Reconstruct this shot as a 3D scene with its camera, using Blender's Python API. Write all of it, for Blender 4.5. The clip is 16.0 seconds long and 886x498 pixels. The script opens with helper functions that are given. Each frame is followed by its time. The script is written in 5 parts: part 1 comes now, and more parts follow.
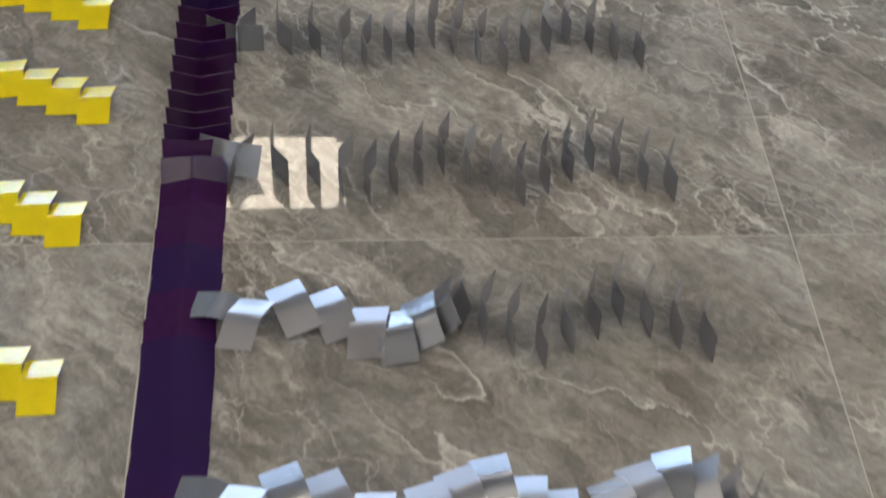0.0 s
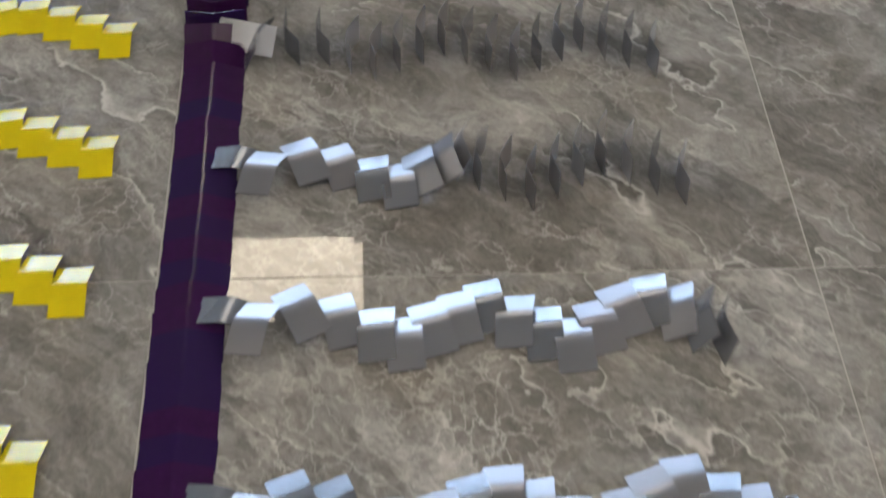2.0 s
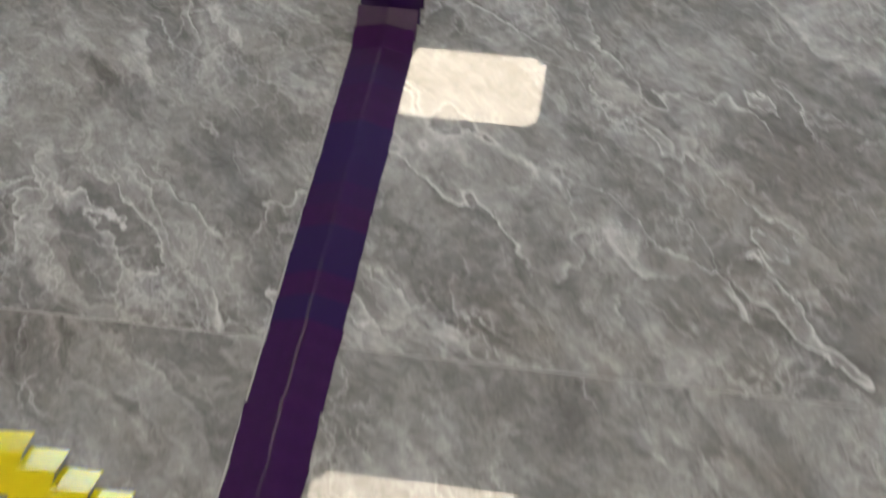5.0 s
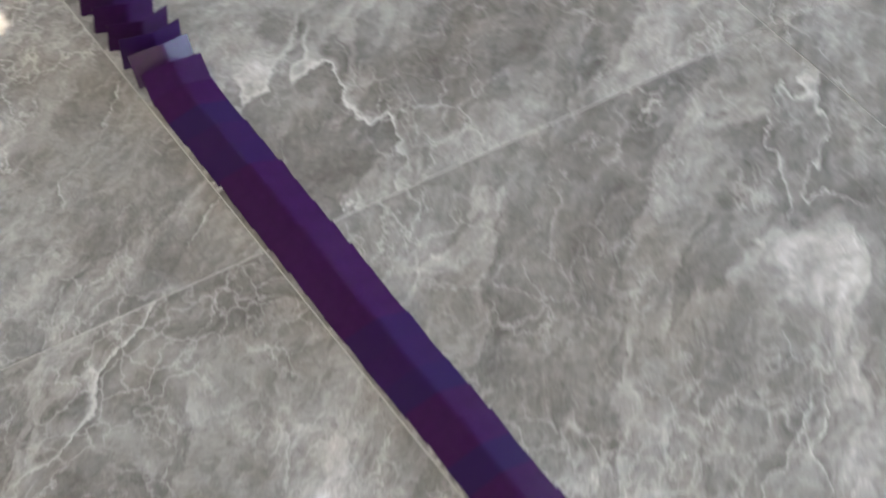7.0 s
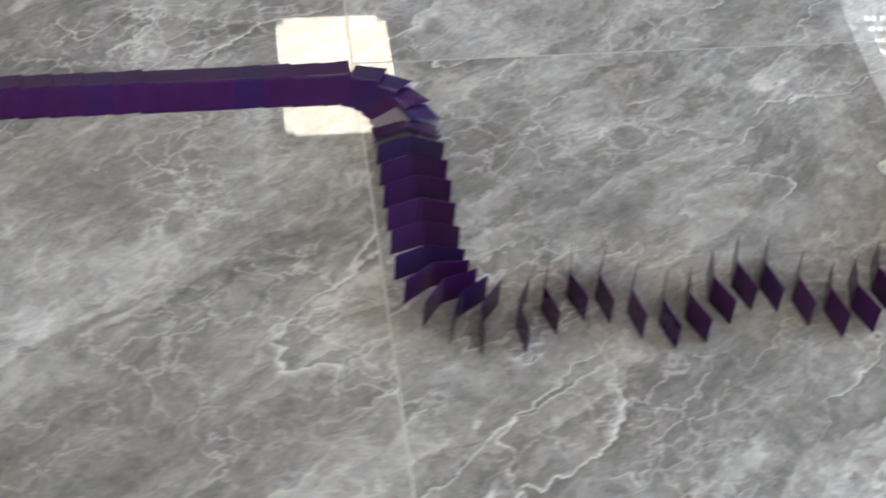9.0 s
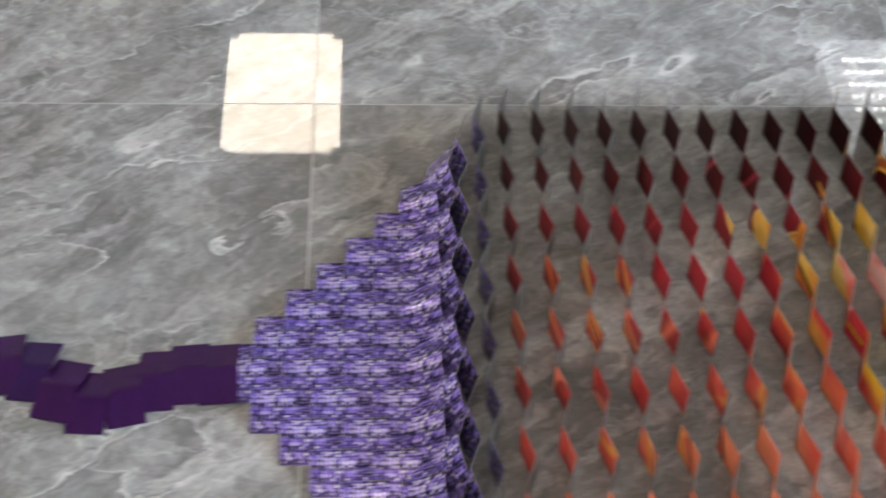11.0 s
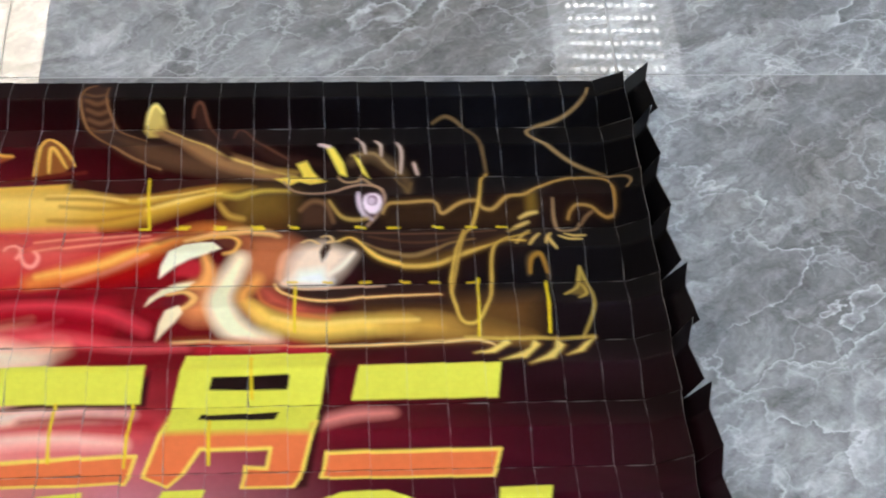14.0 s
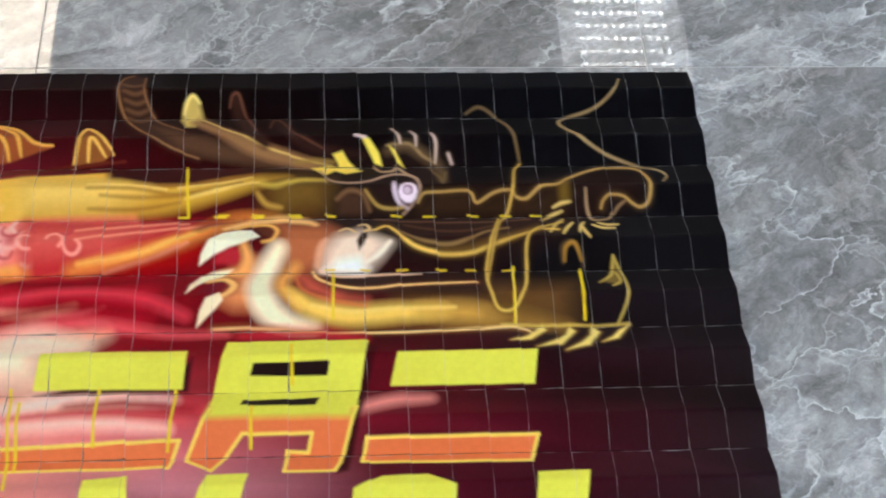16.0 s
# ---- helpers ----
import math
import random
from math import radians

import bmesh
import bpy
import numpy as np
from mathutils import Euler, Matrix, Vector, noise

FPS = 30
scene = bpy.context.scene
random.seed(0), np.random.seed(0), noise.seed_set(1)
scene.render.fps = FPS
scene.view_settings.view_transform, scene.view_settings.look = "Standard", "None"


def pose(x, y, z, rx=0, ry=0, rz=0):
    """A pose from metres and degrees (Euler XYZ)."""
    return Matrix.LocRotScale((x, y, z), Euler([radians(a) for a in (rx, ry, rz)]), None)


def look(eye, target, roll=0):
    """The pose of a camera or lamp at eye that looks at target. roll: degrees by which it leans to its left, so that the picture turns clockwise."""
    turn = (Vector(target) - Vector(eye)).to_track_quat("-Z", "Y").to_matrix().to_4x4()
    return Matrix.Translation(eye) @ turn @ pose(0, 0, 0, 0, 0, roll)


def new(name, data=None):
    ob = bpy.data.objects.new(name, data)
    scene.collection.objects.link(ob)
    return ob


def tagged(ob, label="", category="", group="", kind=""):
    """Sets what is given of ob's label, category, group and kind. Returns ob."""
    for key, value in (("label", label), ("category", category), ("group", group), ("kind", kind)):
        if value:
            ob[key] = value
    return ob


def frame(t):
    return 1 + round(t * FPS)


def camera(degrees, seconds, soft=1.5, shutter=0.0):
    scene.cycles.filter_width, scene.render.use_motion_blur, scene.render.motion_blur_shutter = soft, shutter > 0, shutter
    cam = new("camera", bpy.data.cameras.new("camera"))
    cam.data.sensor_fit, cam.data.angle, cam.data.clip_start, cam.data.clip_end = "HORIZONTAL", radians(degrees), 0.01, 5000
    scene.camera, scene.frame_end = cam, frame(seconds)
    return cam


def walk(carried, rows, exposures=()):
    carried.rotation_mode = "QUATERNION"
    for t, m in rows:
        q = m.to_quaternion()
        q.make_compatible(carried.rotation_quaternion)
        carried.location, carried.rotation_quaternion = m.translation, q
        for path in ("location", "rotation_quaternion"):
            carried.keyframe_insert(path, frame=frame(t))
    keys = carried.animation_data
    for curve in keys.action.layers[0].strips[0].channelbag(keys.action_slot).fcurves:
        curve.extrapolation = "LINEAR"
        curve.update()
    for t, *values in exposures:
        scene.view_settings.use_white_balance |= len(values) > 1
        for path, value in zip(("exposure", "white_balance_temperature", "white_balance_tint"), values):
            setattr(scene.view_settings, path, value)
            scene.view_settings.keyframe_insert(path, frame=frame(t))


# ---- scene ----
cam = camera(30.16, 16.0, soft=1.9, shutter=0.4)

# seconds, eye, way ahead, roll
PATH = [
    (0, (-0.557, -1.532, 1.367), (0.0563, 0.7410, -0.6691), 2.15),
    (0.5, (-0.540, -1.320, 1.361), (0.0463, 0.7428, -0.6679), 1.46),
    (1, (-0.552, -1.077, 1.367), (0.0404, 0.7415, -0.6697), 1.26),
    (1.5, (-0.548, -0.862, 1.349), (0.0413, 0.7428, -0.6682), 1.17),
    (2, (-0.543, -0.646, 1.372), (0.0443, 0.7355, -0.6761), 1.23),
    (2.5, (-0.549, -0.383, 1.363), (0.0457, 0.7327, -0.6790), 1.57),
    (3.0, (-0.526, -0.134, 1.368), (0.0294, 0.7362, -0.6762), 0.85),
    (3.2, (-0.517, 0.001, 1.365), (0.0267, 0.7361, -0.6763), 0.81),
    (5.3, (-0.442, 1.382, 1.401), (-0.1157, 0.6968, -0.7078), 3.26),
    (5.5, (-0.471, 1.538, 1.418), (-0.1334, 0.6853, -0.7159), 5.07),
    (6, (-0.517, 1.879, 1.421), (-0.2386, 0.6447, -0.7262), 6.01),
    (6.5, (-0.470, 2.219, 1.461), (-0.3900, 0.5488, -0.7394), 6.42),
    (7, (-0.512, 2.545, 1.445), (-0.5079, 0.4313, -0.7457), 7.03),
    (7.5, (-0.550, 2.859, 1.489), (-0.5866, 0.2979, -0.7531), 5.54),
    (8, (-0.529, 3.178, 1.507), (-0.6450, 0.2056, -0.7360), 4.60),
    (8.5, (-0.622, 3.488, 1.487), (-0.6566, 0.1730, -0.7342), 5.56),
    (9, (-0.680, 3.813, 1.502), (-0.6667, 0.1301, -0.7339), 4.82),
    (9.5, (-0.664, 4.095, 1.486), (-0.6821, 0.0783, -0.7270), 3.36),
    (10, (-0.704, 4.350, 1.455), (-0.6822, 0.0461, -0.7297), 2.10),
    (10.2, (-0.722, 4.462, 1.454), (-0.6857, 0.0399, -0.7268), 2.28),
    (12.3, (-0.808, 5.485, 1.507), (-0.6648, 0.0420, -0.7458), 2.70),
    (12.5, (-0.807, 5.571, 1.497), (-0.6660, 0.0457, -0.7445), 2.96),
    (13, (-0.810, 5.779, 1.497), (-0.6602, 0.0493, -0.7495), 2.75),
    (13.5, (-0.823, 5.908, 1.492), (-0.6521, 0.0660, -0.7553), 3.70),
    (14, (-0.848, 6.009, 1.489), (-0.6432, 0.0738, -0.7621), 4.30),
    (14.5, (-0.845, 6.046, 1.487), (-0.6411, 0.0818, -0.7631), 4.79),
    (15, (-0.842, 6.023, 1.496), (-0.6406, 0.0850, -0.7632), 4.94),
    (15.5, (-0.829, 5.998, 1.502), (-0.6414, 0.0814, -0.7628), 4.75),
    (16, (-0.827, 5.964, 1.501), (-0.6413, 0.0742, -0.7637), 4.45),
]
# seconds, stops, kelvin, tint
EXPOSURES = [(0.0, -0.15, 5750, 10), (3.2, -0.29, 5900, 10), (5.3, 0.10, 5800, 10), (6.3, 0.25, 5760, 10), (7.5, 0.58, 5680, 10), (9.0, 0.56, 5680, 10), (12.3, 0.33, 5760, 11), (16.0, 0.16, 5760, 10)]
rows = [(t, look(eye, tuple(e + w for e, w in zip(eye, way)), roll)) for t, eye, way, roll in PATH]
walk(cam, rows, exposures=EXPOSURES)

# ---- world and light ----
world = bpy.data.worlds.new("sky")
scene.world = world
world.use_nodes = True
wn = world.node_tree.nodes
sky = wn.new("ShaderNodeTexSky")
sky.sky_type = "NISHITA"
sky.sun_disc = False
sky.sun_elevation, sky.sun_rotation = radians(40), radians(200)
world.node_tree.links.new(sky.outputs["Color"], wn["Background"].inputs["Color"])
wn["Background"].inputs["Strength"].default_value = 0.1

PANEL_GLOW = 14.0
DAYLIGHT = 9.0
CEILING = 3.98


# ---- helpers for building ----
def mesh_of(name, bm, materials=(), smooth=False):
    me = bpy.data.meshes.new(name)
    bm.to_mesh(me)
    bm.free()
    for m in materials:
        me.materials.append(m)
    if smooth:
        me.polygons.foreach_set("use_smooth", [True] * len(me.polygons))
    return me


def part(name, bm, material, parent, label=""):
    ob = new(name, mesh_of(name, bm, [material]))
    ob.parent = parent
    return tagged(ob, label)


def box(bm, x0, x1, y0, y1, z0, z1, bevel=0.0):
    r = bmesh.ops.create_cube(bm, size=1.0, matrix=Matrix.Translation(((x0 + x1) / 2, (y0 + y1) / 2, (z0 + z1) / 2)) @ Matrix.Diagonal((x1 - x0, y1 - y0, z1 - z0, 1)))
    if bevel:
        edges = list({e for v in r["verts"] for e in v.link_edges})
        bmesh.ops.bevel(bm, geom=edges, offset=bevel, segments=1, affect="EDGES")
    return bm


# ---- materials ----
def material(name, color=(0.5, 0.5, 0.5), rough=0.5, metal=0.0, specular=0.5):
    m = bpy.data.materials.new(name)
    m.use_nodes = True
    b = m.node_tree.nodes["Principled BSDF"]
    b.inputs["Base Color"].default_value = (*color, 1)
    b.inputs["Roughness"].default_value = rough
    b.inputs["Metallic"].default_value = metal
    b.inputs["Specular IOR Level"].default_value = specular
    return m, m.node_tree.nodes, m.node_tree.links, b


def noise_node(n, l, vec, scale, detail=4.0, rough=0.55, distortion=0.0):
    t = n.new("ShaderNodeTexNoise")
    t.inputs["Scale"].default_value, t.inputs["Detail"].default_value = scale, detail
    t.inputs["Roughness"].default_value, t.inputs["Distortion"].default_value = rough, distortion
    l.new(vec, t.inputs["Vector"])
    return t


def ramp(n, l, fac, stops):
    r = n.new("ShaderNodeValToRGB")
    e = r.color_ramp.elements
    while len(e) < len(stops):
        e.new(0.5)
    for k, (p, c) in enumerate(stops):
        e[k].position = p
        e[k].color = (*c, 1) if isinstance(c, tuple) else (c, c, c, 1)
    l.new(fac, r.inputs["Fac"])
    return r


def mixed(n, l, fac, a, b, kind="MIX"):
    m = n.new("ShaderNodeMix")
    m.data_type, m.blend_type = "RGBA", kind
    for socket, value in ((m.inputs["Factor"], fac), (m.inputs["A"], a), (m.inputs["B"], b)):
        if isinstance(value, tuple):
            socket.default_value = (*value, 1)
        elif isinstance(value, (int, float)):
            socket.default_value = value
        else:
            l.new(value, socket)
    return m.outputs["Result"]


def scaled(n, l, vec, by):
    v = n.new("ShaderNodeVectorMath")
    v.operation = "MULTIPLY"
    v.inputs[1].default_value = by
    l.new(vec, v.inputs[0])
    return v.outputs[0]


def marble(name="grey_marble_tile", veins=1.0):
    """Grey polished porcelain: mottled clouds, brownish patches and thin pale cracks."""
    m, n, l, b = material(name, rough=0.02, specular=0.43)
    co = n.new("ShaderNodeTexCoord").outputs["Object"]
    info = n.new("ShaderNodeObjectInfo")
    off = n.new("ShaderNodeVectorMath")
    off.operation = "MULTIPLY"
    comb = n.new("ShaderNodeCombineXYZ")
    for k in range(3):
        l.new(info.outputs["Random"], comb.inputs[k])
    l.new(comb.outputs[0], off.inputs[0])
    off.inputs[1].default_value = (37.0, 91.0, 53.0)
    add = n.new("ShaderNodeVectorMath")
    l.new(co, add.inputs[0])
    l.new(off.outputs[0], add.inputs[1])
    turn = n.new("ShaderNodeVectorRotate")
    turn.rotation_type = "Z_AXIS"
    turn.inputs["Angle"].default_value = radians(-38)
    l.new(add.outputs[0], turn.inputs["Vector"])
    p = scaled(n, l, turn.outputs[0], (1.0, 0.72, 1.0))

    def shifted(vec, by, scale, amount, detail=6):
        w = noise_node(n, l, vec, scale, detail, 0.62)
        v = n.new("ShaderNodeVectorMath")
        v.operation = "MULTIPLY_ADD"
        l.new(w.outputs["Color"], v.inputs[0])
        v.inputs[1].default_value = (amount, amount, amount)
        l.new(by, v.inputs[2])
        return v.outputs[0]

    q = shifted(p, p, 4.5, 0.16)
    clouds = noise_node(n, l, q, 6.5, 10, 0.70)
    base = ramp(n, l, clouds.outputs["Fac"], [(0.30, (0.160, 0.155, 0.149)), (0.5, (0.272, 0.269, 0.263)), (0.70, (0.47, 0.468, 0.462))])
    patches = ramp(n, l, noise_node(n, l, q, 3.2, 5, 0.6).outputs["Fac"], [(0.40, 1.0), (0.52, 0.0)])
    c = mixed(n, l, patches.outputs["Color"], base.outputs["Color"], mixed(n, l, 0.55, base.outputs["Color"], (0.185, 0.172, 0.156)))
    # short brushed grain and fine speckle
    grain = noise_node(n, l, scaled(n, l, q, (3.2, 0.6, 1.0)), 17.0, 7, 0.70)
    c = mixed(n, l, 1.0, c, ramp(n, l, grain.outputs["Fac"], [(0.3, 0.80), (0.52, 1.0), (0.7, 1.22)]).outputs["Color"], "MULTIPLY")
    speck = noise_node(n, l, q, 95.0, 4, 0.7)
    c = mixed(n, l, 1.0, c, ramp(n, l, speck.outputs["Fac"], [(0.32, 0.80), (0.68, 1.20)]).outputs["Color"], "MULTIPLY")

    def gate_of(scale, lo, hi, seed):
        s0 = n.new("ShaderNodeVectorMath")
        l.new(p, s0.inputs[0])
        s0.inputs[1].default_value = (seed, seed, seed)
        return ramp(n, l, noise_node(n, l, s0.outputs[0], scale, 5, 0.62).outputs["Fac"], [(lo, 0.0), (hi, 1.0)]).outputs["Color"]

    def crackle(scale, width, top, jag, amount, seed):
        """Thin jagged lines along the edges of cells."""
        v = n.new("ShaderNodeTexVoronoi")
        v.feature = "DISTANCE_TO_EDGE"
        v.inputs["Scale"].default_value = scale
        s0 = n.new("ShaderNodeVectorMath")
        l.new(q, s0.inputs[0])
        s0.inputs[1].default_value = (seed, seed * 1.7, 0.0)
        l.new(shifted(co, s0.outputs[0], jag, amount, 7), v.inputs["Vector"])
        return ramp(n, l, v.outputs["Distance"], [(0.0, top), (width * 0.4, top * 0.45), (width, 0.0)]).outputs["Color"]

    def gated(vein, *gate):
        return mixed(n, l, 1.0, vein, gate_of(*gate), "MULTIPLY")

    # pale fronts that break off sharply against darker patches
    front = noise_node(n, l, scaled(n, l, q, (1.7, 0.55, 1.0)), 2.3, 8, 0.56)
    c = mixed(n, l, 1.0, c, ramp(n, l, front.outputs["Fac"], [(0.42, 1.0), (0.494, 1.30), (0.506, 0.82), (0.58, 1.0)]).outputs["Color"], "MULTIPLY")
    chips = noise_node(n, l, shifted(co, q, 14.0, 0.08), 8.0, 8, 0.64)
    c = mixed(n, l, 1.0, c, ramp(n, l, chips.outputs["Fac"], [(0.42, 1.0), (0.53, 1.10), (0.542, 0.92), (0.62, 1.0)]).outputs["Color"], "MULTIPLY")
    # fine smudged mottle
    mottle = noise_node(n, l, scaled(n, l, q, (1.8, 0.7, 1.0)), 42.0, 6, 0.7)
    c = mixed(n, l, 1.0, c, ramp(n, l, mottle.outputs["Fac"], [(0.34, 0.88), (0.52, 1.0), (0.64, 1.15)]).outputs["Color"], "MULTIPLY")

    def ridge(scale, narrow, top, seed, stretch, dark):
        """A wandering hairline where a slow noise crosses its middle, pale on one side and dark on the other."""
        s0 = n.new("ShaderNodeVectorMath")
        l.new(shifted(co, p, 9.0, 0.07), s0.inputs[0])
        s0.inputs[1].default_value = (seed, seed * 0.6, 0.0)
        f = noise_node(n, l, scaled(n, l, s0.outputs[0], stretch), scale, 4, 0.50).outputs["Fac"]
        pale = ramp(n, l, f, [(0.5 - narrow * 1.5, 0.0), (0.5 - narrow * 0.4, top * 0.35), (0.5, top), (0.5 + narrow * 0.35, 0.0)])
        shade = ramp(n, l, f, [(0.5, 0.0), (0.5 + narrow * 0.5, dark), (0.5 + narrow * 4, 0.0)])
        return pale.outputs["Color"], shade.outputs["Color"]

    for scale, narrow, top, seed, stretch, dark, gate in (
            (2.2, 0.007, 0.80, 2.6, (1.5, 0.6, 1.0), 0.45, (2.4, 0.47, 0.57, 1.0)),
            (4.6, 0.009, 0.75, 7.7, (1.4, 0.7, 1.0), 0.30, (3.6, 0.48, 0.58, 5.0)),
            (8.0, 0.012, 0.45, 4.1, (1.6, 0.5, 1.0), 0.0, (5.0, 0.54, 0.64, 8.0))):
        pale, shade = ridge(scale, narrow, top * veins, seed, stretch, dark * veins)
        if dark:
            c = mixed(n, l, gated(shade, *gate), c, (0.09, 0.087, 0.082))
        c = mixed(n, l, gated(pale, *gate), c, (0.76, 0.757, 0.748))
    # jagged crackle in patches
    for scale, width, top, jag, amount, seed, gate, tone in (
            (9.0, 0.22, 0.40, 14.0, 0.09, 4.4, (4.0, 0.50, 0.66, 9.0), 0.50),
            (26.0, 0.055, 0.42, 24.0, 0.03, 3.7, (6.0, 0.50, 0.61, 7.0), 0.68),
            (14.0, 0.034, 0.48, 18.0, 0.055, 6.1, (5.0, 0.52, 0.63, 4.0), 0.74),
            (34.0, 0.075, 0.70, 30.0, 0.04, 5.2, (3.0, 0.58, 0.69, 3.0), 0.84),
            (6.5, 0.016, 0.40, 14.0, 0.08, 8.3, (4.5, 0.56, 0.68, 6.0), 0.72)):
        c = mixed(n, l, gated(crackle(scale, width, top * veins, jag, amount, seed), *gate), c, (tone, tone * 0.996, tone * 0.985))
    l.new(c, b.inputs["Base Color"])
    rr = ramp(n, l, noise_node(n, l, co, 9.0, 4).outputs["Fac"], [(0.3, 0.012), (0.7, 0.03)])
    l.new(rr.outputs["Color"], b.inputs["Roughness"])
    return m


def card_stock(name, color, rough, metal=0.0, spread=0.12, specular=0.5, other=None):
    """Coated card with a faint mottle and fine scuffs."""
    m, n, l, b = material(name, color, rough, metal, specular)
    co = n.new("ShaderNodeTexCoord").outputs["Object"]
    info = n.new("ShaderNodeObjectInfo")
    t = noise_node(n, l, co, 60.0, 3)
    lo, hi = 1 - spread, 1 + spread
    tint = ramp(n, l, t.outputs["Fac"], [(0.3, tuple(v * lo for v in color)), (0.7, tuple(v * hi for v in color))])
    piece = ramp(n, l, info.outputs["Random"], [(0.0, lo), (1.0, 1.0)])
    body = tint.outputs["Color"]
    if other:
        # some cards of the batch are of another shade
        body = mixed(n, l, ramp(n, l, info.outputs["Random"], [(0.55, 0.0), (0.75, 1.0)]).outputs["Color"], body, other)
    l.new(mixed(n, l, 1.0, body, piece.outputs["Color"], "MULTIPLY"), b.inputs["Base Color"])
    r = ramp(n, l, noise_node(n, l, co, 40.0, 2).outputs["Fac"], [(0.3, rough * 0.9), (0.7, rough * 1.1)])
    l.new(r.outputs["Color"], b.inputs["Roughness"])
    return m


def foil_stock():
    """Silver foil card: an even sheen that differs a little from card to card."""
    m, n, l, b = material("silver_foil_card", (0.42, 0.44, 0.50), 0.28, 0.72)
    info = n.new("ShaderNodeObjectInfo")
    c = ramp(n, l, info.outputs["Random"], [(0.0, (0.32, 0.35, 0.41)), (0.5, (0.39, 0.41, 0.47)), (1.0, (0.37, 0.375, 0.425))])
    l.new(c.outputs["Color"], b.inputs["Base Color"])
    r = ramp(n, l, info.outputs["Random"], [(0.0, 0.24), (1.0, 0.33)])
    l.new(r.outputs["Color"], b.inputs["Roughness"])
    return m


def sequin_stock():
    """Purple glitter film: small bright flakes in rows."""
    m, n, l, b = material("purple_glitter_card", (0.2, 0.14, 0.5), 0.25, 0.4)
    co = n.new("ShaderNodeTexCoord").outputs["Object"]
    v = n.new("ShaderNodeTexVoronoi")
    v.inputs["Scale"].default_value = 210.0
    v.inputs["Randomness"].default_value = 0.45
    l.new(co, v.inputs["Vector"])
    c = ramp(n, l, v.outputs["Color"], [(0.0, (0.12, 0.07, 0.38)), (0.45, (0.30, 0.21, 0.80)), (0.75, (0.60, 0.50, 1.0)), (1.0, (0.92, 0.90, 1.0))])
    d = ramp(n, l, v.outputs["Distance"], [(0.35, 1.0), (0.62, 0.12)])
    l.new(mixed(n, l, 1.0, c.outputs["Color"], d.outputs["Color"], "MULTIPLY"), b.inputs["Base Color"])
    bump = n.new("ShaderNodeBump")
    bump.inputs["Strength"].default_value = 0.8
    bump.inputs["Distance"].default_value = 0.002
    l.new(v.outputs["Color"], bump.inputs["Height"])
    l.new(bump.outputs[0], b.inputs["Normal"])
    return m


def printed_stock():
    """Gloss print: the ink is a colour layer on the card's own surface."""
    m, n, l, b = material("printed_gloss_card", rough=0.30, specular=0.07)
    ink = n.new("ShaderNodeVertexColor")
    ink.layer_name = "ink"
    co = n.new("ShaderNodeTexCoord").outputs["Object"]
    g = ramp(n, l, noise_node(n, l, co, 120.0, 2).outputs["Fac"], [(0.3, 0.96), (0.7, 1.03)])
    l.new(mixed(n, l, 1.0, ink.outputs["Color"], g.outputs["Color"], "MULTIPLY"), b.inputs["Base Color"])
    return m


def glow(name, color, strength):
    m = bpy.data.materials.new(name)
    m.use_nodes = True
    n, l = m.node_tree.nodes, m.node_tree.links
    e = n.new("ShaderNodeEmission")
    e.inputs["Color"].default_value = (*color, 1)
    e.inputs["Strength"].default_value = strength
    l.new(e.outputs[0], n["Material Output"].inputs["Surface"])
    return m


def plaster(name, color):
    m, n, l, b = material(name, color, 0.85)
    co = n.new("ShaderNodeTexCoord").outputs["Object"]
    r = ramp(n, l, noise_node(n, l, co, 1.3, 5).outputs["Fac"], [(0.3, tuple(v * 0.93 for v in color)), (0.7, color)])
    l.new(r.outputs["Color"], b.inputs["Base Color"])
    return m


MARBLE = marble()
CALM_MARBLE = marble("grey_marble_tile_with_few_veins", 0.15)
GROUT = plaster("pale_grout", (0.50, 0.49, 0.475))
PURPLE = card_stock("purple_card", (0.038, 0.008, 0.066), 0.19, 0.0, 0.10, 0.30, other=(0.024, 0.010, 0.070))
SILVER = foil_stock()
SILVER_RIM = card_stock("silver_card_edge", (0.16, 0.165, 0.18), 0.5)
YELLOW = card_stock("yellow_card", (0.78, 0.66, 0.003), 0.18, 0.0, 0.04, 0.35)
GLITTER = sequin_stock()
PRINT = printed_stock()
CARD_BACK = card_stock("grey_card_back", (0.062, 0.060, 0.054), 0.3)
PAPER = card_stock("paper_edge", (0.16, 0.15, 0.14), 0.6)
WALL = plaster("white_wall_paint", (0.72, 0.72, 0.71))
# darker than WALL only so the unseen west side stays dim in reflections
GREY_WALL = plaster("dim_far_hall_grey", (0.24, 0.25, 0.27))
CEIL = plaster("grey_ceiling_paint", (0.30, 0.30, 0.30))
FRAME = material("dark_aluminium", (0.08, 0.08, 0.085), 0.4, 0.8)[0]
PANEL = glow("lit_panel_diffuser", (1.0, 0.80, 0.55), PANEL_GLOW)
STRIP = glow("lit_led_bead", (1.0, 0.93, 0.80), 21.0)
HOUSING = glow("lit_led_housing", (1.0, 0.95, 0.86), 3.2)
DAY = glow("daylight_backdrop", (0.72, 0.86, 1.0), DAYLIGHT)
GLASS = material("clear_glass", (1, 1, 1), 0.02)[0]
GLASS.node_tree.nodes["Principled BSDF"].inputs["Transmission Weight"].default_value = 1.0

